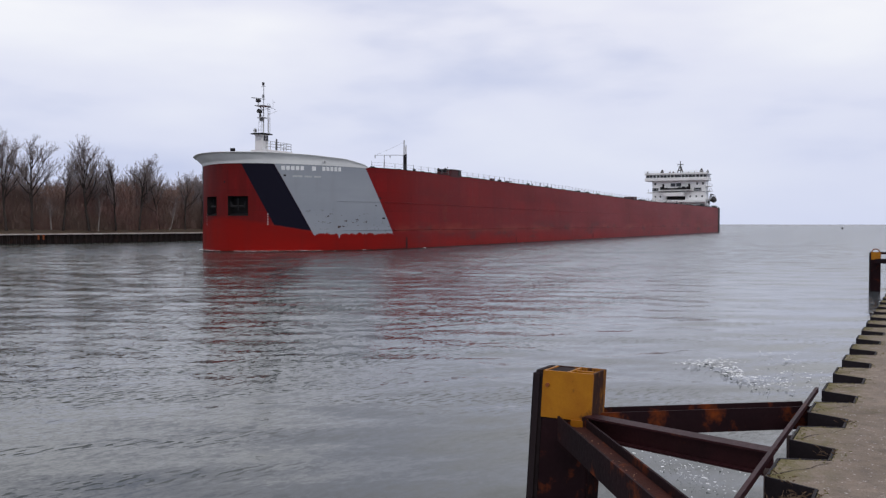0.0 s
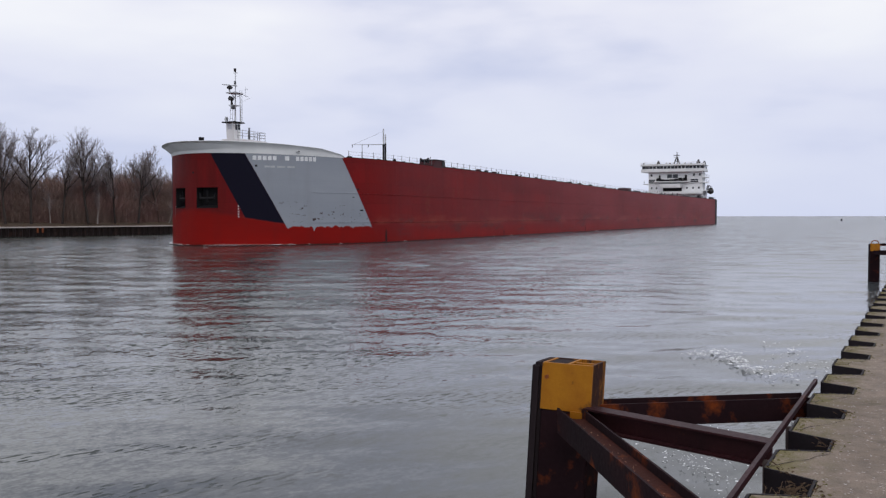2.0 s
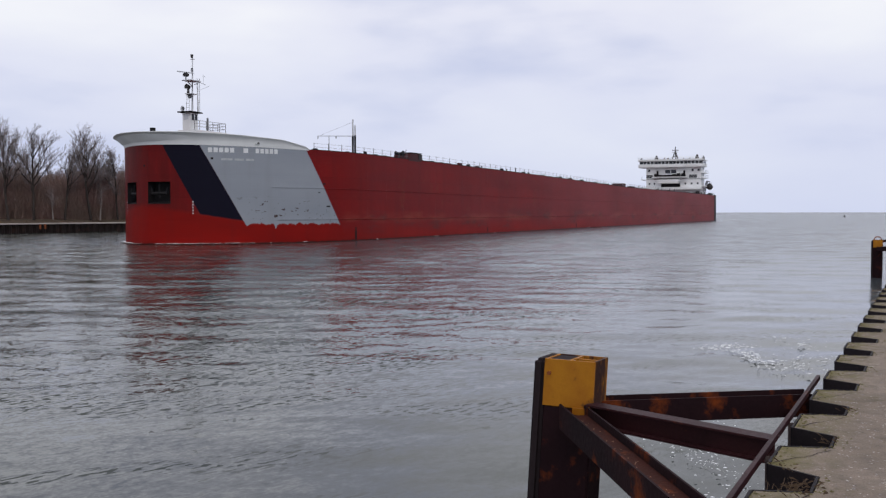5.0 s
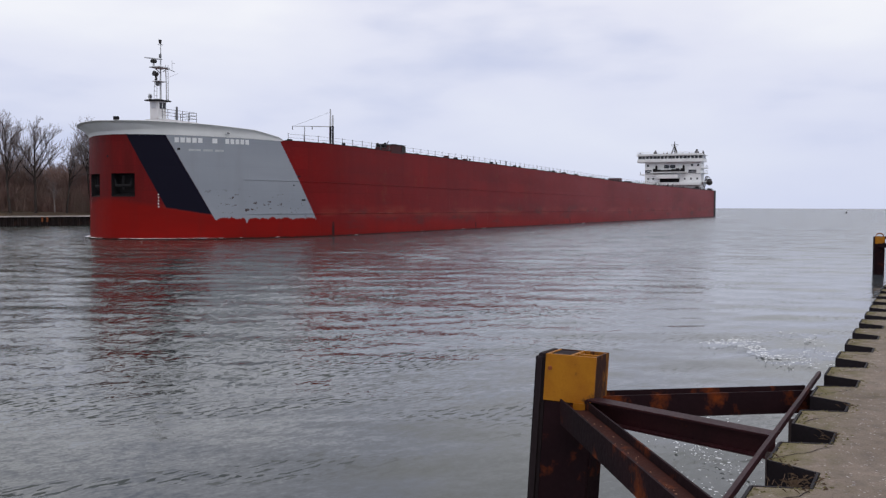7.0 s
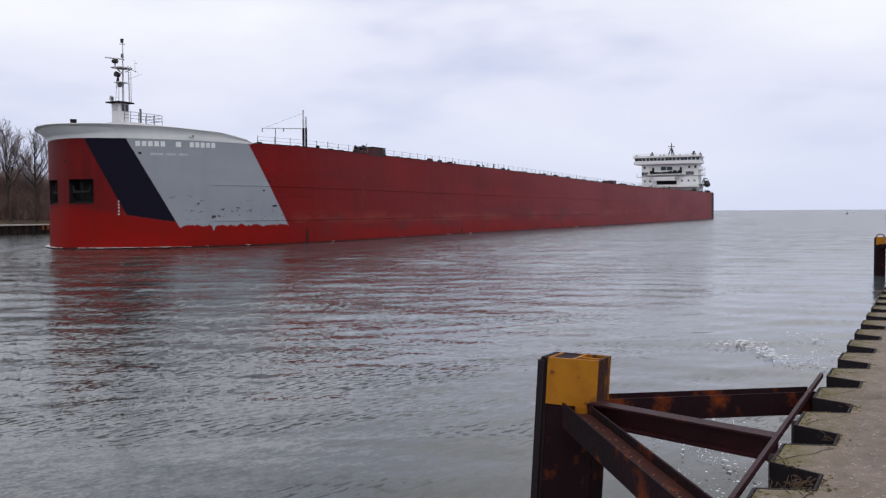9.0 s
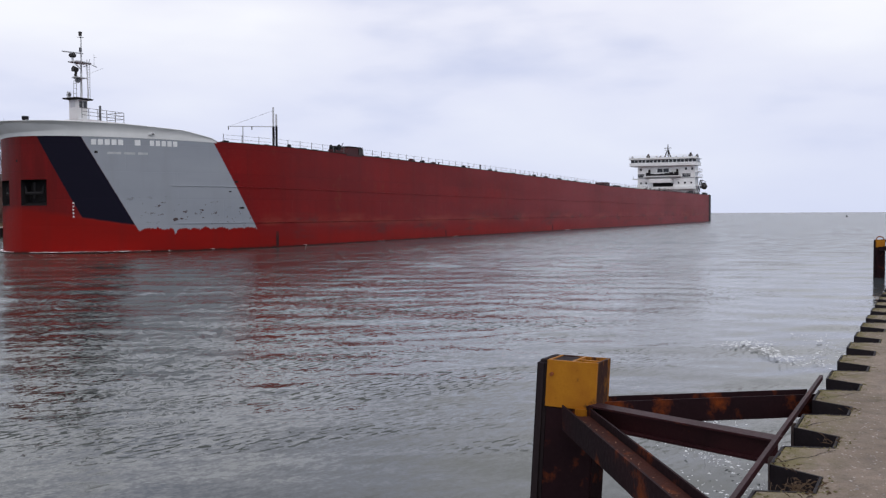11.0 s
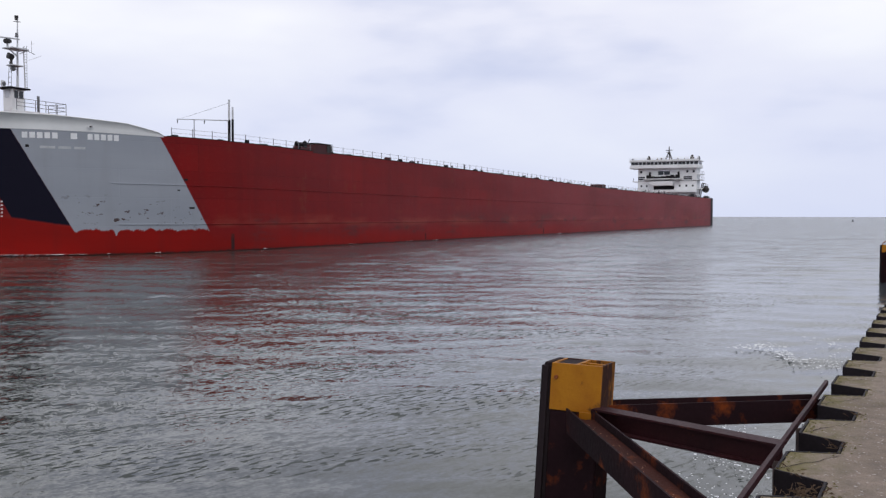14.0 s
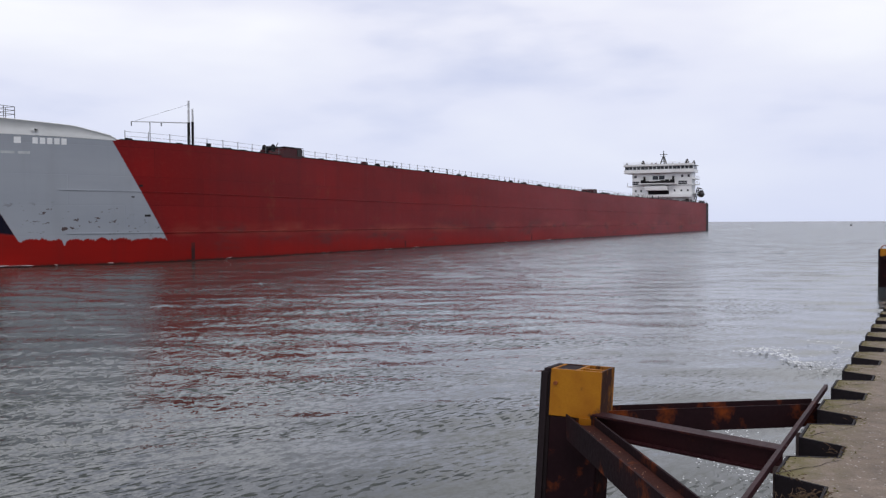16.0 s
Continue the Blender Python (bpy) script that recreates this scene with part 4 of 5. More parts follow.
def strakes(ship):
    for z, u0, depth in ((6.4, 14.3, 0.05), (2.75, 14.9, 0.06)):
        for s in (1, -1):
            us = [u0] + list(np.arange(u0 + 1, 50, 1.0)) + list(np.arange(50, U_END - 1, 8.0))
            bm = bmesh.new()
            uvl = bm.loops.layers.uv.new("plating")
            where = {}
            rings = []
            for u in us:
                zz = z if z < 3 else float(np.interp(u, (0, 80, 330), (6.55, 6.25, 5.7)))
                ring = []
                for o, dz in ((-0.02, 0.05), (depth, 0.03), (depth, -0.05), (-0.02, -0.07)):
                    x, y = plating(s * u, o)
                    ring.append(bm.verts.new((x, y, zz + dz)))
                    where[ring[-1]] = (u, zz + dz)
                rings.append(ring)
            for a, b2 in zip(rings, rings[1:]):
                for i in range(3):
                    bm.faces.new((a[i], b2[i], b2[i + 1], a[i + 1]))
            for f in bm.faces:
                for lp in f.loops:
                    lp[uvl].uv = where[lp.vert]
            bmesh.ops.recalc_face_normals(bm, faces=bm.faces[:])
            part("rubbing_strake", bm, "hull", ship, "painted rubbing strake along the plating")


def railing(parent, pts, height=1.1, material="steel", post_r=0.035, rail_r=0.025, rails=(0.4, 0.75, 1.1)):
    """Posts at the points given and rails between them."""
    bm = bar((0, 0, 0), (0, 0, height), post_r, n=5)
    first = part("rail_post", bm, material, parent)
    first.matrix_basis = Matrix.Translation(pts[0])
    for p in pts[1:]:
        shared("rail_post", first, parent, Matrix.Translation(p))
    for h in rails:
        bm = bmesh.new()
        for a, b2 in zip(pts, pts[1:]):
            add_bar(bm, Vector(a) + Vector((0, 0, h)), Vector(b2) + Vector((0, 0, h)), rail_r, n=4, caps=False)
        part("rail", bm, material, parent)


def forecastle(ship):
    bm = bmesh.new()
    us = list(np.arange(0, 19.0, 0.8))
    l, r = [], []
    for u in us:
        x, y = plating(u, -0.1)
        l.append(bm.verts.new((x, y, 11.9 - 0.04 * u)))
        r.append(bm.verts.new((x, -y, 11.9 - 0.04 * u)))
    for i in range(len(us) - 1):
        bm.faces.new((l[i], r[i], r[i + 1], l[i + 1]))
    part("forecastle_deck", bm, "red", ship)
    house = part("forward_deckhouse", box(289.1, 295.0, -1.35, 1.35, 11.0, 13.3, bevel=0.05), "white", ship, "low white deckhouse on the forecastle")
    pts = [(289.3, y, 13.3) for y in (-1.2, 0.0, 1.2)] + [(x, 1.2, 13.3) for x in (290.5, 291.7, 292.9, 294.1, 295.0)]
    railing(house, pts)
    part("vent_pipe", bar((292.4, 1.0, 13.2), (292.4, 1.0, 14.85), 0.12, n=10), "steel", house)
    tower = part("mast_tower", box(293.65, 295.0, -0.6, 0.6, 13.3, 15.3, bevel=0.04), "white", ship, "white mast house with windows")
    part("window", box(294.99, 295.04, -0.32, 0.32, 14.5, 15.15), "skyglass", tower, "window with bright sky painted into the glass")
    part("window", box(293.8, 294.75, 0.59, 0.64, 14.45, 15.15), "glass", tower)
    part("window_bar", box(294.3, 294.36, 0.63, 0.67, 14.45, 15.15), "white", tower)
    part("roof_platform", box(293.2, 295.5, -1.0, 1.0, 15.3, 15.44, bevel=0.05), "black", tower, "dark overhanging platform roof")
    mast = part("foremast", bar((293.75, -0.15, 15.42), (293.75, -0.05, 21.85), 0.12, 0.05, n=10), "offwhite", ship, "pale grey foremast with ladder and radar platforms")
    part("mast_pole", bar((293.4, 0.45, 15.42), (293.5, 0.4, 19.4), 0.07, 0.055, n=8), "offwhite", mast)
    bm = bmesh.new()
    for i in range(15):
        add_bar(bm, (293.3, 0.25, 15.6 + i * 0.26), (293.3, 0.6, 15.6 + i * 0.26), 0.018, n=4)
    add_bar(bm, (293.3, 0.25, 15.42), (293.3, 0.25, 19.5), 0.026, n=4)
    add_bar(bm, (293.3, 0.6, 15.42), (293.3, 0.6, 19.5), 0.026, n=4)
    part("ladder", bm, "steel", mast)
    for k in (-1, 1):
        part("mast_stay", bar((294.75, 0.22 * k, 15.42), (294.6, 0.16 * k, 17.9), 0.025, n=4), "steel", mast)
    for z in (15.9, 16.4, 16.9, 17.4):
        part("stay_rung", bar((294.72, -0.2, z), (294.72, 0.2, z), 0.018, n=4), "steel", mast)
    lamp = part("lamp_frame", box(294.75, 295.2, -0.62, -0.5, 15.42, 16.1, bevel=0.03), "offwhite", mast)
    part("lamp_drum", bar((294.95, -0.72, 15.8), (294.95, -0.46, 15.8), 0.2, n=10), "steel", lamp)
    part("radar_platform", box(293.1, 294.95, -0.7, 0.7, 19.05, 19.17, bevel=0.03), "offwhite", mast)
    part("platform_bracket", bar((293.8, -0.1, 18.5), (294.7, -0.1, 19.05), 0.06, n=6), "offwhite", mast)
    part("platform_bracket", bar((293.75, 0.2, 18.7), (293.2, 0.6, 19.05), 0.05, n=6), "offwhite", mast)
    part("radar_scanner", box(-0.09, 0.09, -1.1, 1.1, -0.06, 0.06, bevel=0.04, m=pose(294.75, -0.2, 20.05, 0, 0, 70)), "offwhite", mast)
    part("scanner_motor", box(294.45, 295.05, -0.5, 0.1, 19.55, 19.95, bevel=0.1), "gunmetal", mast)
    part("scanner_pedestal", bar((294.75, -0.2, 19.15), (294.75, -0.2, 19.6), 0.1, n=8), "offwhite", mast)
    part("lower_platform", box(293.5, 294.75, -0.45, 0.45, 17.5, 17.6, bevel=0.03), "offwhite", mast)
    part("searchlight", bar((294.15, -0.2, 18.35), (294.65, -0.3, 18.45), 0.24, 0.30, n=12), "gunmetal", mast, "dark searchlight drum")
    part("searchlight_post", bar((294.35, -0.22, 17.58), (294.35, -0.22, 18.2), 0.13, n=6), "gunmetal", mast)
    part("lamp_box", box(294.15, 294.55, -0.22, 0.22, 17.05, 17.5, bevel=0.08), "steel", mast)
    part("yard", bar((293.2, 0.6, 19.0), (292.9, 1.2, 18.7), 0.035, n=6), "steel", mast)
    part("outrigger", bar((293.4, 0.5, 18.0), (291.9, 1.0, 18.75), 0.018, n=5), "offwhite", mast)
    part("aerial", bar((293.0, 0.9, 18.8), (293.0, 0.9, 20.0), 0.022, n=5), "offwhite", mast)
    part("aerial_arm", bar((293.0, 0.9, 19.7), (293.0, 1.25, 19.65), 0.02, n=5), "steel", mast)
    part("mid_lamp", bar((293.85, -0.05, 20.25), (293.85, -0.05, 20.65), 0.16, 0.13, n=8), "steel", mast)
    part("masthead_lamp", bar((293.85, -0.05, 21.85), (293.85, -0.05, 22.25), 0.15, 0.18, n=10), "gunmetal", mast)
    part("masthead_arm", bar((293.4, -0.05, 21.75), (294.2, -0.05, 21.65), 0.035, n=5), "steel", mast)
    x, y = plating(0.9, 0.2)
    part("foghorn", bar((x, y, 12.0), (x, y, 12.95), 0.28, 0.32, n=12), "black", ship, "round black deck fitting")


def on_plating(bm, u0, u1, z0, z1, out=0.02, lean=0.0):
    n = max(1, int((u1 - u0) / 0.5))
    a, b2 = [], []
    for i in range(n + 1):
        u = u0 + (u1 - u0) * i / n
        x, y = plating(u, out)
        a.append(bm.verts.new((x, y, z0)))
        x, y = plating(u + lean, out)
        b2.append(bm.verts.new((x, y, z1)))
    for i in range(n):
        bm.faces.new((a[i], a[i + 1], b2[i + 1], b2[i]))


def name_bars(ship):
    """The name and the line below it, as plain white bars of their size."""
    words = ((6.88, 9.91, 5), (10.81, 11.35, 1), (12.23, 15.08, 5))
    for u0, u1 in [(a + (b - a) * i / n, a + (b - a) * (i + (0.74 if n > 1 else 1)) / n) for a, b, n in words for i in range(n)]:
        bm = bmesh.new()
        on_plating(bm, u0, u1, 10.30, 10.82)
        part("name_bar", bm, "letter", ship, "white bar of lettering")
    for u0, u1 in ((8.31, 9.55), (9.8, 10.85), (11.1, 12.03)):
        bm = bmesh.new()
        on_plating(bm, u0, u1, 9.42, 9.64)
        part("name_bar", bm, "faintletter", ship, "small faded bar of lettering")


def draft_marks(ship):
    for u0, u1, z0, z1 in ((-0.62, -0.36, 8.7, 8.92), (7.15, 7.45, 9.5, 9.72), (21.35, 21.75, 6.9, 7.08), (21.9, 22.5, 4.2, 4.38), (20.6, 20.9, 5.9, 6.02)):
        bm = bmesh.new()
        on_plating(bm, u0, u1, z0, z1)
        part("plate_mark", bm, "black", ship, "small dark fitting on the plating")
    for s in (1, -1):
        for i in range(5):
            bm = bmesh.new()
            z = 4.7 - i * 0.32
            on_plating(bm, s * 5.19 - 0.07, s * 5.19 + 0.07, z, z + 0.12)
            part("draft_mark", bm, "letter", ship, "small white draft mark")


def side_marks(ship):
    """Small things on the plating: a discharge flap with its stain plate, and two faired overboard pipes."""
    for s in (1, -1):
        for u, z0, z1, w in ((27.3, 0.15, 1.75, 0.45), (70.0, 0.2, 1.1, 0.4), (120.0, 0.2, 1.2, 0.5)):
            bm = bmesh.new()
            on_plating(bm, s * u - w / 2, s * u + w / 2, z0, z1, 0.025)
            part("discharge_plate", bm, "stain", ship, "dark stained plate at an overboard discharge")
        bm = bmesh.new()
        a, c = (U_END - 4.6, U_END - 0.02) if s > 0 else (-U_END + 0.02, -U_END + 4.6)
        on_plating(bm, a, c, 0.0, deck_z(0) - 0.02, 0.02)
        part("stern_corner", bm, "black", ship, "black painted stern corner")


def deck_rail(ship):
    for s in (1, -1):
        pts = []
        for u in np.arange(20.2, U_END - 2, 2.35):
            x, y = plating(s * u, -0.25)
            pts.append((x, y, deck_z(x) - 0.06))
        railing(ship, pts, 0.95, rail_r=0.013, rails=(0.45, 0.85))


def deck_fittings(ship):
    z = deck_z(280)
    # landing boom
    boom = part("boom_mast", bar((280.3, 13.9, z), (280.3, 13.9, z + 2.2), 0.14, n=10), "black", ship, "black and grey landing boom mast")
    part("boom_post", bar((279.75, 13.9, z), (279.75, 13.9, z + 2.3), 0.12, n=8), "black", boom)
    part("post_top", bar((279.75, 13.9, z + 2.3), (279.75, 13.9, z + 3.55), 0.1, 0.09, n=8), "offwhite", boom)
    part("boom_top", bar((280.3, 13.9, z + 2.2), (280.3, 13.9, z + 4.25), 0.11, 0.09, n=8), "offwhite", boom)
    part("boom_arm", bar((280.3, 13.9, z + 2.15), (286.6, 12.8, z + 1.75), 0.06, 0.045, n=6), "offwhite", boom)
    part("stay", bar((280.3, 13.9, z + 3.9), (286.2, 12.9, z + 1.85), 0.012, n=4), "steel", boom)
    part("prop", bar((284.6, 13.1, z - 0.1), (284.6, 13.1, z + 1.85), 0.04, n=5), "steel", boom)
    part("boom_hook", bar((286.6, 12.8, z + 1.75), (286.6, 12.8, z + 1.35), 0.05, n=5), "steel", boom)
    part("boom_lamp", bar((283.4, 13.35, z + 1.9), (283.4, 13.35, z + 1.6), 0.06, n=6), "steel", boom)
    # winch house at the deck edge
    zb = deck_z(262)
    bm = box(262.4, 266.3, 12.0, 14.53, zb - 0.25, zb + 0.92, bevel=0.04)
    for v in bm.verts:
        if v.co.x > 265 and v.co.z > zb:
            v.co.x -= 0.75
    wh = part("winch_house", bm, "darkred", ship, "dark red winch shelter at the deck edge")
    part("roof_lip", box(262.2, 265.7, 11.9, 14.65, zb + 0.92, zb + 1.0, bevel=0.02), "black", wh)
    part("end_panel", box(262.3, 263.3, 14.5, 14.6, zb + 0.05, zb + 0.85, bevel=0.02), "gunmetal", wh)
    part("winch_drum", bar((267.2, 13.0, zb + 0.72), (267.2, 14.1, zb + 0.72), 0.26, n=14), "black", wh, "black winch drum")
    for y in (12.95, 14.1):
        part("drum_flange", bar((267.2, y, zb + 0.72), (267.2, y + 0.06, zb + 0.72), 0.42, n=14), "black", wh)
    part("winch_leg", bar((267.2, 13.5, zb - 0.05), (267.2, 13.5, zb + 0.6), 0.1, n=6), "black", wh)
    part("brake_lever", bar((266.9, 14.1, zb + 0.6), (266.3, 14.15, zb + 1.35), 0.05, n=5), "black", wh)
    rnd = random.Random(4)
    for x in (274, 271.5, 268, 257, 254, 247, 243.6, 240, 229, 218, 207, 196, 189, 181, 170, 163, 158, 149, 137, 128, 118, 104, 93, 86, 74, 61, 50, 41):
        h, w = rnd.uniform(0.18, 0.5), rnd.uniform(0.2, 0.55)
        zz = deck_z(x)
        u = float(np.interp(-x, -OX, OU))
        px, py = plating(u, -0.9)
        part("bollard", box(px - w, px + w, py - 0.3, py + 0.3, zz - 0.1, zz + h, bevel=0.08), "black" if rnd.random() < 0.7 else "darkred", ship)
    # gunwale bar, hose runs and small gear along the deck edge
    for s in (1, -1):
        bm = bmesh.new()
        us = list(np.arange(19.6, U_END - 2, 4.0))
        for ua, ub in zip(us, us[1:]):
            (xa, ya), (xb, yb) = plating(s * ua, -0.02), plating(s * ub, -0.02)
            add_bar(bm, (xa, ya, deck_z(xa) + 0.02), (xb, yb, deck_z(xb) + 0.02), 0.06, n=5, caps=False)
        part("gunwale_bar", bm, "black", ship, "dark rounded gunwale bar")
    for k in range(95):
        u = 21 + k * 3.1 + rnd.uniform(-1.3, 1.3)
        px, py = plating(u, -rnd.uniform(0.15, 0.7))
        zz, h, w = deck_z(px) - 0.06, rnd.uniform(0.16, 0.42), rnd.uniform(0.12, 0.5)
        kind = rnd.random()
        if kind < 0.45:
            part("chock", box(px - w, px + w, py - 0.12, py + 0.12, zz, zz + h, bevel=0.05), "black", ship)
        elif kind < 0.7:
            bm = bar((px, py, zz), (px, py, zz + h * 2.1), 0.09, n=8)
            add_bar(bm, (px, py, zz + h * 2.1), (px + 0.02, py, zz + h * 2.1 + 0.12), 0.17, 0.14, n=8)
            part("vent_head", bm, "black" if rnd.random() < 0.6 else "offwhite", ship)
        else:
            bm = bmesh.new()
            for q in range(3):
                add_bar(bm, (px - w * 2 + q * w * 1.2, py, zz + 0.1 + 0.05 * (q % 2)), (px - w * 2 + (q + 1) * w * 1.2, py, zz + 0.1 + 0.05 * ((q + 1) % 2)), 0.07, n=6)
            part("hose_run", bm, "offwhite" if rnd.random() < 0.35 else "black", ship)
    for x, w, h in ((144.6, 1.5, 0.95), (133.0, 0.8, 0.45)):
        zz = deck_z(x)
        part("deck_locker", box(x - w, x + w, 11.2, 14.0, zz - 0.1, zz + h, bevel=0.05), "darkred", ship, "dark deck locker")
    # hatch coamings along the centre line, above the deck
    for i in range(20):
        x = 36 + i * 12.2
        part("hatch_cover", box(x, x + 9.0, -9, 9, deck_z(x) - 0.1, deck_z(x) + 0.55, bevel=0.06), "darkred", ship)


def aft_house(ship):
    h = part("aft_house", box(0.8, 8.0, -10.2, 11.2, 9.9, 21.2, bevel=0.08), "white", ship, "white accommodation block with full-width bridge")
    part("bridge_wing", box(1.5, 9.4, -13.0, 12.3, 21.05, 22.25, bevel=0.1), "white", h)
    part("bridge_house", box(1.8, 8.9, -12.7, 12.0, 22.25, 23.55, bevel=0.05), "white", h)
    for i in range(17):
        y = -12.5 + i * 1.44
        part("window", box(8.88, 8.96, y, y + (1.12 if i % 4 else 1.3), 22.42, 23.4), "glass", h)
    for i in range(4):
        part("window", box(2.5 + i * 1.5, 3.7 + i * 1.5, 11.98, 12.06, 22.42, 23.4), "glass", h)
    part("bridge_roof", box(1.2, 9.7, -13.2, 12.5, 23.55, 23.85, bevel=0.06), "white", h)
    part("roof_parapet", box(9.45, 9.6, -13.0, 12.3, 23.85, 24.3, bevel=0.03), "white", h)
    pts = [(9.5, y, 24.25) for y in np.arange(-13.0, 12.4, 2.1)]
    railing(h, pts, 0.75, "white", 0.05, 0.04, (0.4, 0.75))
    mast = part("main_mast", bar((5, 0.6, 26.6), (5, 0.6, 29.3), 0.28, 0.12, n=8), "gunmetal", h, "dark tripod main mast")
    for dy in (-1.35, 1.35):
        part("mast_leg", bar((5.6, 0.6 + dy, 23.8), (5, 0.6 + dy * 0.12, 27.2), 0.26, 0.18, n=6), "gunmetal", mast)
    part("mast_leg", bar((3.6, 0.6, 23.8), (5, 0.6, 27.2), 0.26, 0.18, n=6), "gunmetal", mast)
    part("mast_brace", bar((5.4, -0.3, 25.3), (5.4, 1.5, 25.3), 0.15, n=6), "gunmetal", mast)
    part("mast_yard", bar((5, -0.7, 27.9), (5, 1.9, 27.9), 0.13, n=6), "gunmetal", mast)
    part("radar_scanner", box(4.8, 5.2, -0.6, 1.6, 27.05, 27.3, bevel=0.06), "offwhite", mast)
    for y, sc in ((-6.4, 1.0), (9.4, 1.1), (-12.4, 0.55), (11.8, 0.7), (-3.2, 0.45), (4.2, 0.4), (-1.8, 0.5), (6.6, 0.35)):
        mat = "gunmetal" if sc > 0.6 else "darkred" if sc in (0.45, 0.5) else "steel"
        fit = part("roof_fitting", box(6.4, 7.6, y - 0.6 * sc, y + 0.6 * sc, 23.8, 24.2 + 0.9 * sc, bevel=0.12 * sc), mat, h)
        part("cowl", bar((7.0, y, 24.15 + 0.9 * sc), (7.2, y + 0.1, 24.2 + 1.5 * sc), 0.45 * sc, 0.3 * sc, n=8), mat, fit)
    part("front_windows", box(7.98, 8.06, -2.7, 1.6, 18.7, 20.1), "glass", h)
    part("window_post", box(8.04, 8.1, -0.7, -0.5, 18.7, 20.1), "white", h)
    part("boat_deck", box(8.0, 10.6, -7.5, 6.1, 17.0, 17.3, bevel=0.04), "white", h, "projecting white deck with dark gear")
    part("gear_net", box(9.9, 10.1, -6.0, 5.6, 17.3, 18.0, bevel=0.05), "black", h, "dark screen along the projecting deck")
    for y in (-6.0, -4.4, -2.6, -0.8, 1.0, 2.7, 4.6):
        part("deck_gear", box(8.6, 9.6, y - 0.75, y + 0.75, 17.3, 18.35 + 0.3 * math.sin(y * 3), bevel=0.15), "black", h)
    for y in (-5.5, 4.9):
        part("deck_gear", box(8.5, 9.3, y - 0.35, y + 0.35, 17.3, 19.8, bevel=0.12), "black", h)
    for y0, y1 in ((-10.1, -7.6), (6.6, 9.6)):
        opening = part("dark_opening", box(7.98, 8.07, y0, y1, 16.9, 18.1), "glass", h)
        part("opening_rail", bar((8.2, y0, 17.5), (8.2, y1, 17.5), 0.06, n=5), "white", opening)
    for y in (-9.0, 7.9, 10.2):
        part("window", box(7.98, 8.06, y - 0.38, y + 0.38, 19.4, 20.3), "glass", h)
    for y in (-8.9, -6.9, 5.2, 7.6, 9.9):
        part("window", box(7.98, 8.06, y - 0.3, y + 0.3, 14.3, 15.0), "glass", h)
    part("lower_box", box(8.0, 11.0, -5.0, 3.0, 14.7, 16.2, bevel=0.06), "white", h, "white box above its painted shadow")
    # black slab on the wall as the shadow below the box
    part("recess", box(7.98, 8.1, -4.3, 3.2, 13.3, 14.7), "black", h)
    part("lower_deck_edge", box(7.9, 10.2, -10.8, 11.6, 12.2, 13.2, bevel=0.05), "white", h)
    part("deck_line", box(7.98, 8.12, -10.1, 11.1, 16.45, 16.6), "steel", h)
    part("side_platform", box(2.5, 8.0, -12.3, -10.2, 16.2, 16.45, bevel=0.04), "white", h)
    part("platform_post", bar((7.6, -12.0, 16.4), (7.6, -12.0, 17.6), 0.08, n=6), "steel", h)
    for z in (13.4, 16.6, 18.6):
        deck = part("side_platform", box(1.5, 8.0, 11.2, 12.9, z, z + 0.25, bevel=0.04), "white", h)
        part("rail", bar((1.6, 12.8, z + 1.2), (8.0, 12.8, z + 1.2), 0.05, n=5), "steel", deck)
        for x in (2.0, 5.0, 7.9):
            part("rail_post", bar((x, 12.8, z + 0.2), (x, 12.8, z + 1.2), 0.05, n=5), "steel", deck)
    for x in (3.4, 6.4):
        part("davit", bar((x, 11.6, 10), (x, 13.0, 15.6), 0.2, n=6), "gunmetal", h)
        part("davit_arm", bar((x, 13.0, 15.6), (x, 13.9, 15.2), 0.16, n=6), "gunmetal", h)
    bm = bmesh.new()
    for x0, x1, r0, r1 in ((-0.6, 0.2, 0.35, 0.95), (0.2, 1.6, 0.95, 1.15), (1.6, 3.2, 1.15, 1.1), (3.2, 4.4, 1.1, 0.5)):
        add_bar(bm, (x0, 13.5, 13.3), (x1, 13.5, 13.3), r0, r1, n=12)
    boat = part("lifeboat", bm, "gunmetal", h, "dark brown lifeboat in its davits")
    part("boat_cover", box(0.2, 3.0, 12.9, 14.1, 14.1, 14.7, bevel=0.2), "black", boat)
    for x in (0.0, 3.6):
        part("fall", bar((x, 13.6, 14.0), (x + 0.1, 13.8, 15.3), 0.06, n=5), "black", boat)
    rnd = random.Random(31)
    for k in range(14):
        y, x = rnd.uniform(6.5, 13.6), rnd.uniform(9.0, 15.0)
        part("mooring_gear", box(x - 0.5, x + 0.5, y - rnd.uniform(0.3, 0.9), y + 0.5, 9.9, 10.2 + rnd.uniform(0.2, 1.3), bevel=0.12), rnd.choice(("black", "darkred", "gunmetal", "offwhite")), h)
    for y in (10.5, 13.2):
        part("mooring_winch", box(-1.5, 0.5, y - 0.8, y + 0.8, 9.9, 11.0, bevel=0.2), "black", h)
    h.location = (4.2, -0.5, 0)


SHIP = make_ship()


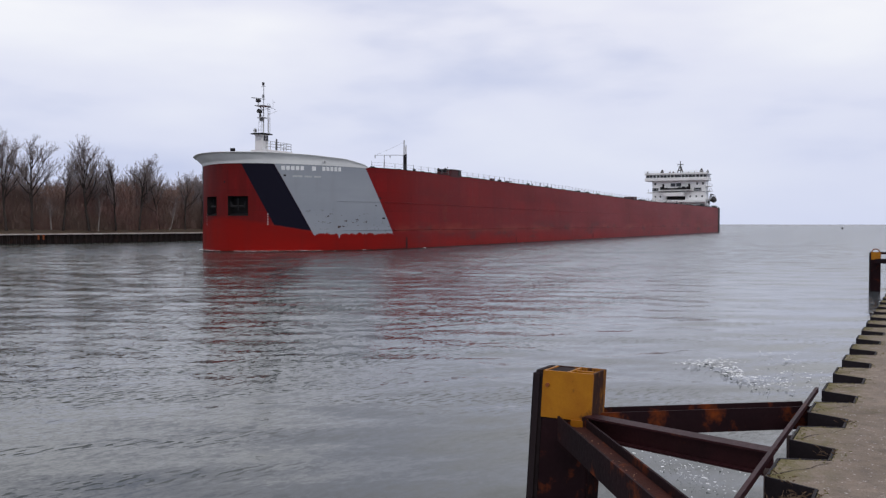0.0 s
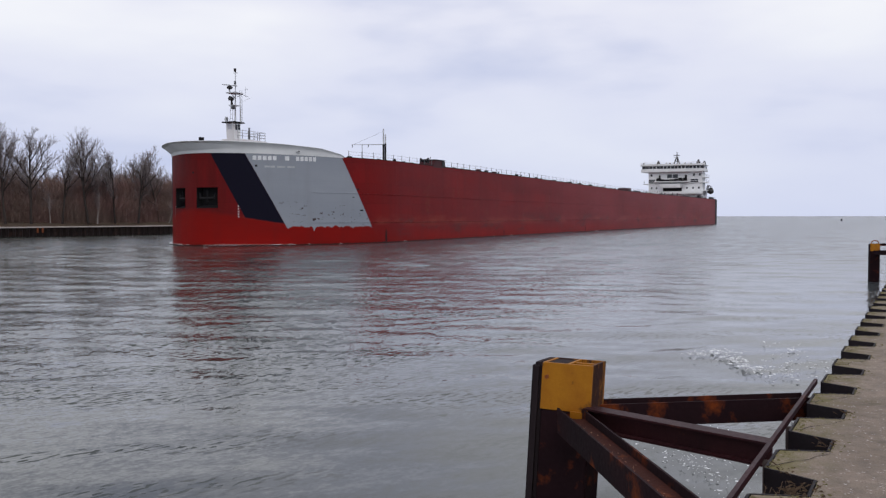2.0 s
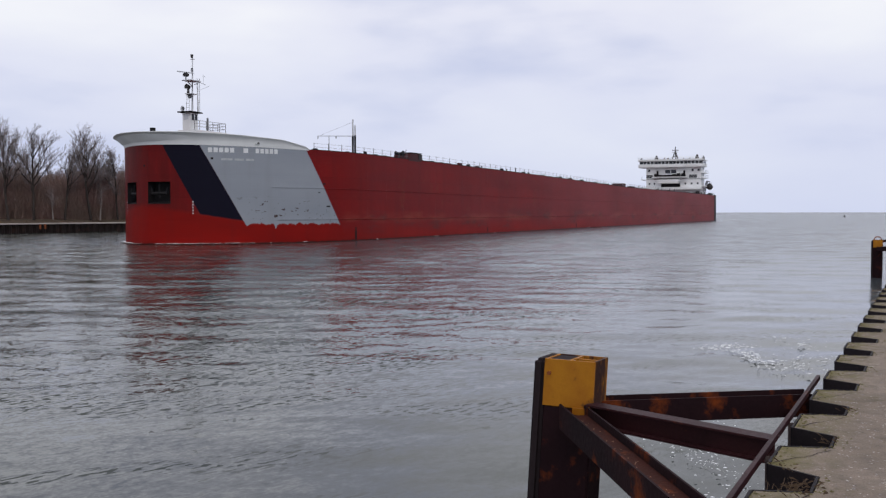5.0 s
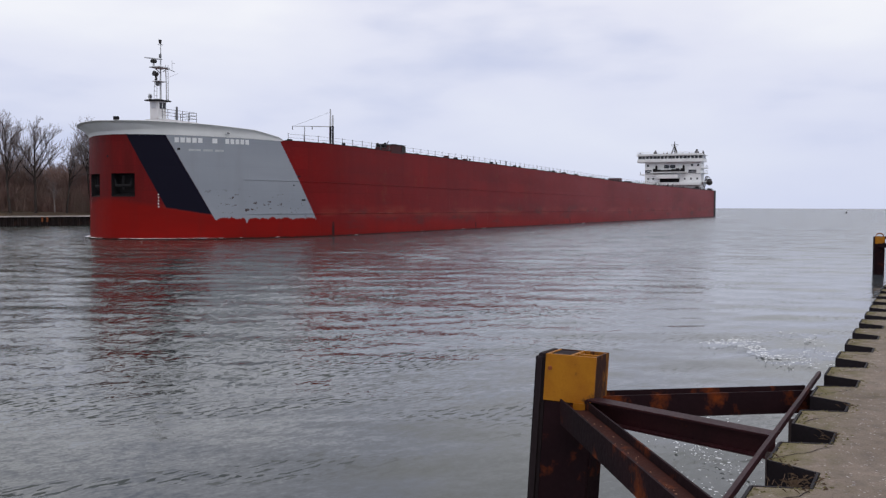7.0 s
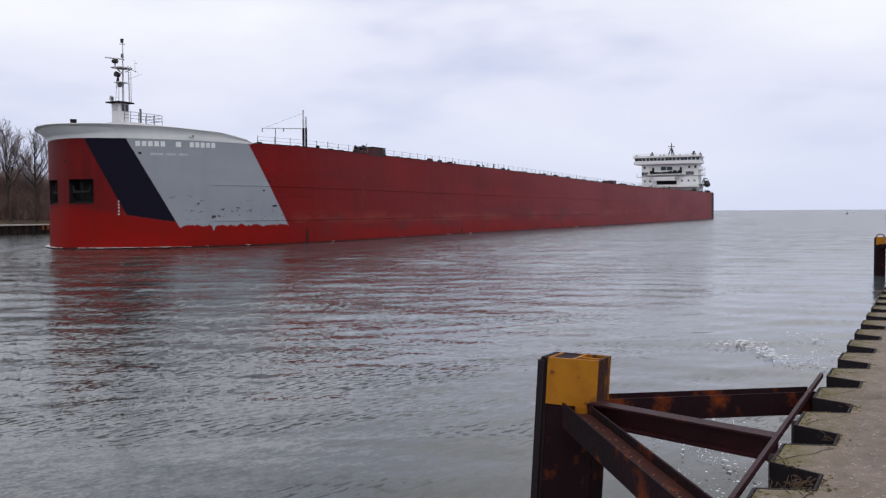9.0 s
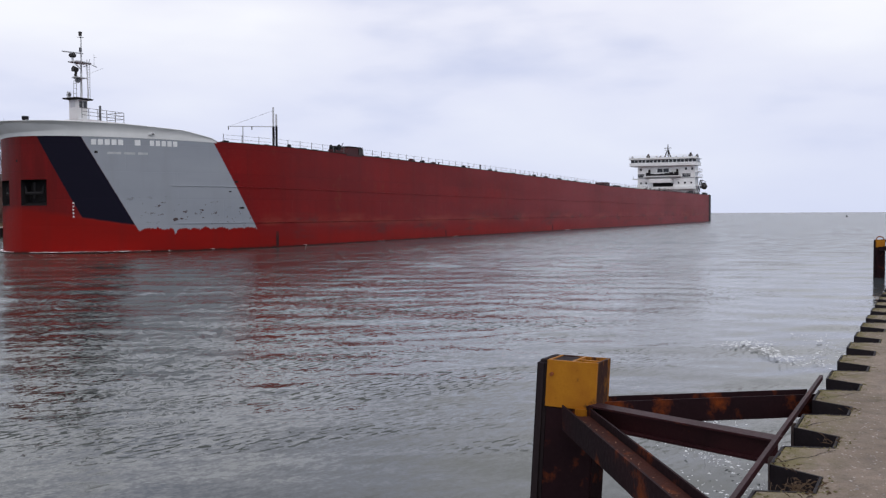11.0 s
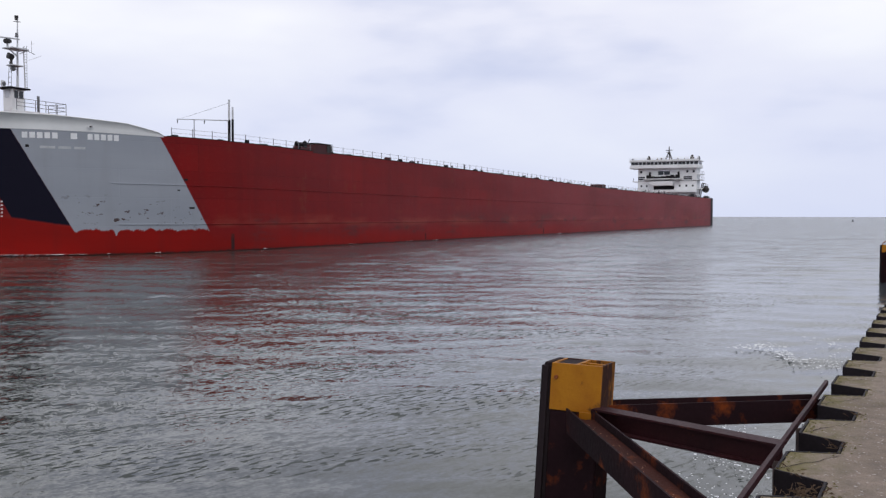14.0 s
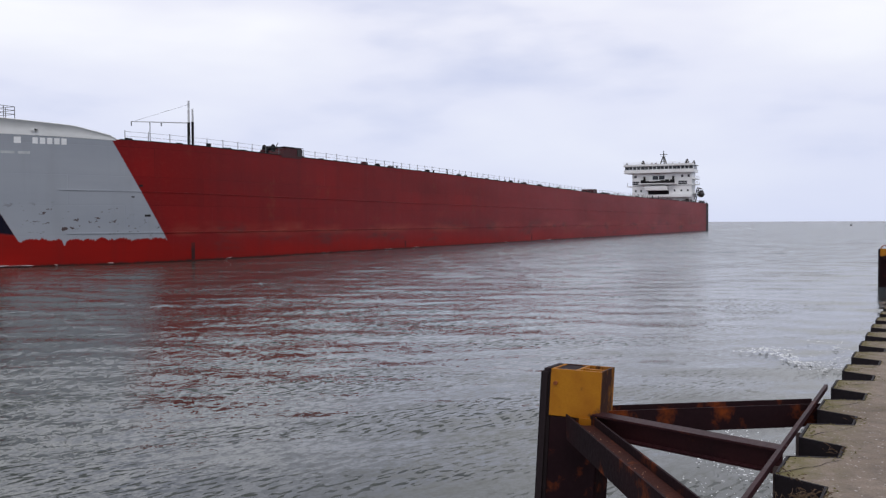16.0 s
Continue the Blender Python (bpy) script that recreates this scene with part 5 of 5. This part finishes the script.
def bow_wave():
    """A thin broken line of foam where the bow meets the water."""
    rnd = random.Random(8)
    bm = bmesh.new()
    for s in (1, -1):
        u = 0.9
        while u < 150:
            ln = rnd.uniform(0.3, 1.6) * (1 if u < 20 else 1.5)
            if rnd.random() < (0.97 if u < 11 else 0.4 if u < 20 else 0.12):
                w = rnd.uniform(0.22, 0.48) if u < 11 else rnd.uniform(0.10, 0.30)
                o = rnd.uniform(0.0, 0.12)
                q = []
                for uu, oo in ((u, o), (u + ln * 0.5, o - 0.1), (u + ln, o), (u + ln * 0.9, o + w), (u + ln * 0.4, o + w * 1.3)):
                    x, y = plating(s * uu, oo + 0.05)
                    q.append(bm.verts.new((x, y, 0.10 + rnd.uniform(0, 0.05))))
                bm.faces.new(q)
            u += ln * 0.8
    # the wake astern, thin and broken
    for side in (16.0, 12.5):
        x = -2.0
        while x > -120:
            ln = rnd.uniform(1.5, 6.0)
            if rnd.random() < 0.7 - 0.004 * abs(x):
                y, w = side + rnd.gauss(0, 0.3) - 0.03 * x, rnd.uniform(0.15, 0.5)
                bm.faces.new([bm.verts.new(p) for p in ((x, y, 0.14), (x - ln * 0.5, y - w * 0.4, 0.16), (x - ln, y, 0.14), (x - ln * 0.5, y + w, 0.14))])
            x -= ln * 1.1
    bmesh.ops.recalc_face_normals(bm, faces=bm.faces[:])
    ob = part("bow_wave", bm, "foam")
    ob.matrix_basis = ship_pose(0)
    return tagged(ob, "thin broken line of white foam along the moving hull", "foam", kind="stuff")


BOW_WAVE = bow_wave()


def foam_patch(seed, spots, label, size=1.0):
    rnd = random.Random(seed)
    bm = bmesh.new()
    for cx, cy, sx, sy, turn, n in spots:
        c, s = math.cos(turn), math.sin(turn)
        for _ in range(n):
            a, b2 = rnd.gauss(0, sx), rnd.gauss(0, sy)
            x, y = cx + a * c - b2 * s, cy + a * s + b2 * c
            r = size * rnd.uniform(0.008, 0.032) * (2.0 if rnd.random() < 0.12 else 1)
            z = 0.06 + rnd.uniform(0, 0.02)
            k = rnd.randint(5, 7)
            ph = rnd.uniform(0, 6.28)
            bm.faces.new([bm.verts.new((x + r * rnd.uniform(0.6, 1.5) * math.cos(ph + 6.283 * i / k), y + r * rnd.uniform(0.6, 1.7) * math.sin(ph + 6.283 * i / k), z)) for i in range(k)])
    ob = part("foam_patch", bm, "foam")
    return tagged(ob, label, "foam", kind="stuff")


FOAM = foam_patch(3, [(6.9, 23.6, 0.38, 0.22, 0.3, 90), (6.9, 21.9, 0.13, 0.9, -0.1, 170), (6.5, 23.0, 0.25, 0.4, 0.9, 60), (7.4, 20.6, 0.2, 0.5, 0.1, 60), (8.3, 21.4, 0.4, 0.7, 0, 40), (8.9, 24.5, 0.3, 0.9, 0, 40)], "drifting white foam flecks on the water by the pier")
FOAM_NEAR = foam_patch(6, [(3.5, 12.8, 0.14, 0.8, 0.25, 120), (3.9, 13.4, 0.3, 0.5, 0.3, 70), (3.0, 11.4, 0.3, 0.8, 0.2, 80), (4.3, 14.6, 0.2, 0.6, 0.2, 90)], "white foam flecks trapped beside the pier piles", 0.45)


# ---------------------------------------------------------------- far shore
SHORE = pose(-74.1, 155.0, 0, 0, 0, 51.5)  # x along the far wall away from the camera, y inland


def far_shore():
    bm = bmesh.new()
    for i in range(-130, 215):
        x = i * 1.2
        add = [(x, 0.0), (x + 0.4, 0.0), (x + 0.6, 0.3), (x + 1.0, 0.3), (x + 1.2, 0.0)]
        for (xa, ya), (xb, yb) in zip(add, add[1:]):
            v = [bm.verts.new(p) for p in ((xa, ya, -2), (xb, yb, -2), (xb, yb, 1.56), (xa, ya, 1.56))]
            bm.faces.new(v)
    wall = part("wall_far_bank", bm, "farwall")
    wall.matrix_basis = SHORE
    tagged(wall, "dark rusted sheet-pile wall of the far bank", "quay wall", kind="structure")
    part("coping", box(-156, 258, -0.15, 1.6, 1.56, 1.78, bevel=0.03), "paleconcrete", wall, "pale concrete coping")
    for x in (6.5, 7.4):
        part("ladder_rung", box(x, x + 0.25, -0.22, -0.05, 0.75, 1.6), "orange", wall, "rusty orange ladder")
    # bank of earth behind
    n, k = 90, 16
    vs, fs = [], []
    for j in range(k):
        y = 1.4 + (j / (k - 1)) ** 1.7 * 420
        for i in range(n):
            x = -156 + 414 * i / (n - 1)
            z = 1.6 + min(1.0, y / 14) * 1.3 + 0.5 * noise.noise(Vector((x * 0.05, y * 0.05, 3)))
            vs.append((x, y, z if j else 1.6))
    for j in range(k - 1):
        fs += [(j * n + i, j * n + i + 1, (j + 1) * n + i + 1, (j + 1) * n + i) for i in range(n - 1)]
    me = bpy.data.meshes.new("ground_far_bank")
    me.from_pydata(vs, [], fs)
    me.materials.append(MAT["earth"])
    g = new("ground_far_bank", me)
    g.matrix_basis = SHORE
    tagged(g, "leaf-littered wooded bank", "ground", kind="structure")


far_shore()


def tree_template(seed, height, spread, dense, lean=0.0):
    """A bare deciduous tree: a trunk with limbs, and a crown of fine twigs."""
    rnd = random.Random(seed)
    t = thing("bare_tree", pose(0, 0, 0), "tall bare grey-brown deciduous tree on the far bank", "tree", "bare trees on the far bank")
    wood, fine = bmesh.new(), bmesh.new()

    def grow(p, d, length, r, level):
        bm = wood if level < 3 else fine
        segs = 6 if level == 0 else 4 if level == 1 else 3 if level < 4 else 2
        q = p.copy()
        pts, ways = [q.copy()], []
        for s in range(segs):
            bend = 0.05 if level == 0 else 0.10
            d = (d + Vector((rnd.gauss(0, bend), rnd.gauss(0, bend), 0.13 if level else 0.02))).normalized()
            q2 = q + d * (length / segs)
            ra, rb = r * (1 - 0.62 * s / segs), r * (1 - 0.62 * (s + 1) / segs)
            add_bar(bm, q, q2, ra, rb, n=6 if level == 0 else 4 if level < 3 else 3, caps=False)
            q = q2
            pts.append(q.copy())
            ways.append(d.copy())
        if level >= 5:
            return
        kids = dense if level == 0 else 6 if level == 1 else 4 if level < 4 else 3
        for i in range(kids):
            f = (0.38 + 0.62 * (i + rnd.random() * 0.8) / kids) if level == 0 else 0.22 + 0.78 * (i + rnd.random()) / kids
            f = min(f, 0.999)
            seg = int(f * segs)
            base, way = pts[seg].lerp(pts[seg + 1], f * segs - seg), ways[seg]
            ang = rnd.uniform(0, 6.283)
            side = way.cross(Vector((math.cos(ang), math.sin(ang), 0.3))).normalized()
            if level == 0:
                tilt = (1.25 - 0.85 * f) * spread * rnd.uniform(0.8, 1.15)
                ln = length * 0.52 * (1.15 - 0.55 * f) * rnd.uniform(0.8, 1.15)
            else:
                tilt, ln = rnd.uniform(0.3, 0.75), length * rnd.uniform(0.42, 0.62)
            nd = (way * math.cos(tilt) + side * math.sin(tilt)).normalized()
            grow(base, nd, ln, max(0.0195, r * (0.55 - 0.2 * f) if level == 0 else r * rnd.uniform(0.36, 0.52)), level + 1)

    grow(Vector((0, 0, -0.5)), Vector((lean, 0, 1)).normalized(), height * 0.82, height * 0.0175, 0)
    tall = max(v.co.z for v in fine.verts)
    for bm in (wood, fine):
        for v in bm.verts:
            v.co *= height / tall
    part("trunk", wood, "bark", t)
    part("crown", fine, "twig", t, "crown of fine bare twigs")
    return t


TREES = [tree_template(11, 17.4, 1.05, 10), tree_template(23, 18.4, 0.75, 12, 0.03), tree_template(37, 15.6, 1.1, 9, -0.08), tree_template(52, 12.0, 1.0, 9)]


def along(s, y, z=2.6):
    return SHORE @ Vector((s, y, z))


def plant_trees():
    rnd = random.Random(2)
    spots = [(3.6, 5, 1, 0.97), (8.2, 5, 0, 0.96), (19.2, 5, 1, 0.97), (29.8, 5, 2, 0.97), (41.2, 6, 3, 1.0), (25.5, 10, 3, 0.95), (35.5, 11, 3, 1.0), (14.6, 6, 2, 0.9), (25.4, 6, 2, 0.9), (35.8, 7, 2, 0.82), (46, 7, 3, 1.05), (12, 12, 3, 1.1), (22.5, 11, 3, 1.15), (33, 12, 3, 1.1)]
    spots += [(-3, 9, 0, 1.0), (-9, 11, 1, 0.95), (-16, 9, 2, 1.0), (-24, 10, 1, 1.0), (-33, 12, 0, 1.0), (1.5, 14, 2, 0.95), (49, 11, 3, 0.95)]
    for s in range(-50, 80, 6):
        spots.append((s + rnd.uniform(-2, 2), rnd.uniform(16, 30), 3, rnd.uniform(0.75, 1.0)))
    for s in range(-50, 110, 13):
        spots.append((s + rnd.uniform(-3, 3), rnd.uniform(36, 60), rnd.choice((2, 3)), rnd.uniform(0.7, 0.85)))
    spots += [(201, 27, 2, 0.95), (206, 34, 3, 1.1), (213, 30, 3, 1.0)]
    used = set()
    for s, y, k, sc in spots:
        m = Matrix.Translation(along(s, y)) @ Matrix.Rotation(rnd.uniform(0, 6.28), 4, "Z") @ Matrix.Scale(sc, 4)
        if k not in used:
            TREES[k].matrix_basis = m
            used.add(k)
        else:
            c = copy_thing(TREES[k], m)
            c.matrix_basis = m


plant_trees()


def birch(s, y, height, lean):
    """A slim pale birch leaning out of the scrub."""
    rnd = random.Random(int(s * 10))
    t = thing("birch", Matrix.Translation(along(s, y)), "slim pale-barked leaning birch in the scrub", "tree", "birches on the far bank")
    bm, p = bmesh.new(), Vector((0, 0, -0.6))
    d = Vector((lean[0], lean[1], 1)).normalized()
    for k in range(7):
        q = p + (d + Vector((rnd.gauss(0, 0.08), rnd.gauss(0, 0.08), 0))).normalized() * height / 7
        add_bar(bm, p, q, 0.13 * (1 - k / 8), 0.13 * (1 - (k + 1) / 8), n=6, caps=False)
        p = q
    part("trunk", bm, "birchbark", t, "pale birch trunk")
    bm = bmesh.new()
    for k in range(60):
        f = rnd.uniform(0.35, 1.0)
        a = d * (height * f)
        e = a + Vector((rnd.gauss(0, 0.9), rnd.gauss(0, 0.9), rnd.uniform(0.3, 1.5)))
        add_bar(bm, a, e, 0.03, 0.01, n=3, caps=False)
    part("crown", bm, "twig", t, "thin bare twigs")


for spot in ((37.0, 5.4, 6.5, (0.30, -0.10)), (21.8, 6.2, 6.0, (0.02, 0.0)), (12.5, 6.4, 5.0, (-0.05, 0.03)), (47.5, 6.0, 5.5, (0.12, 0.0))):
    birch(*spot)


def thicket():
    """Leafless scrub: a dense stand of thin stems and twigs."""
    rnd = random.Random(9)
    vs, fs = [], []

    def blade(p, d, ln, w):
        s = Vector((rnd.gauss(0, 1), rnd.gauss(0, 1), 0.1)).normalized() * w
        k = len(vs)
        e = p + d * ln
        vs.extend([tuple(p - s), tuple(p + s), tuple(e)])
        fs.append((k, k + 1, k + 2))

    for i in range(24000):
        s, y = rnd.uniform(-50, 75), 6.6 + abs(rnd.gauss(0, 13))
        top = (7.0 + 0.04 * s + 3.6 * noise.noise(Vector((s * 0.11, y * 0.09, 0))) + rnd.uniform(-2.2, 2.6)) * (0.55 if y < 8.5 else 1.0)
        p = along(s, y, 2.0)
        d = Vector((rnd.gauss(0, 0.13), rnd.gauss(0, 0.13), 1)).normalized()
        blade(p, d, top, rnd.uniform(0.02, 0.055))
        for _ in range(17):
            q = p + d * (top * rnd.uniform(0.02, 0.95))
            blade(q, Vector((rnd.gauss(0, 0.5), rnd.gauss(0, 0.5), 0.8)).normalized(), rnd.uniform(0.5, 1.9), rnd.uniform(0.018, 0.05))
    me = bpy.data.meshes.new("thicket")
    me.from_pydata(vs, [], fs)
    me.materials.append(MAT["brush"])
    tagged(new("thicket", me), "dense leafless red-brown scrub along the far bank", "bushes", kind="stuff")
    vs, fs = [], []
    for i in range(4000):
        s, y = rnd.uniform(-60, 110), rnd.uniform(1.7, 7)
        blade(along(s, y, 1.7), Vector((rnd.gauss(0, 0.3), rnd.gauss(0, 0.3), 1)).normalized(), rnd.uniform(0.25, 0.8), 0.05)
    me = bpy.data.meshes.new("dead_grass")
    me.from_pydata(vs, [], fs)
    me.materials.append(MAT["straw"])
    tagged(new("dead_grass", me), "straw-coloured dead grass behind the far coping", "grass", kind="stuff")


thicket()


def make_buoy():
    b = thing("buoy", pose(265, 615, 0), "small dark channel buoy far out on the lake", "buoy")
    part("float", bar((0, 0, -0.5), (0, 0, 0.5), 0.75, 0.65, n=12), "black", b)
    part("tower", bar((0, 0, 0.5), (0, 0, 1.35), 0.4, 0.2, n=8), "black", b)
    return b


make_buoy()


# ---------------------------------------------------------------- what moves
def motions():
    times = (0.0, 4.0, 8.0, 12.0, 16.0)
    walk(SHIP, [(t, ship_pose(t)) for t in times])
    walk(BOW_WAVE, [(t, ship_pose(t)) for t in times])
    walk(WATER, [(t, pose(0.22 * (t - 8), -0.42 * (t - 8), 0)) for t in times])
    walk(FOAM, [(t, pose(0.11 * t, 0.11 * t, 0)) for t in times])
    walk(FOAM_NEAR, [(t, pose(0.03 * t, 0.02 * t, 0)) for t in times])


motions()
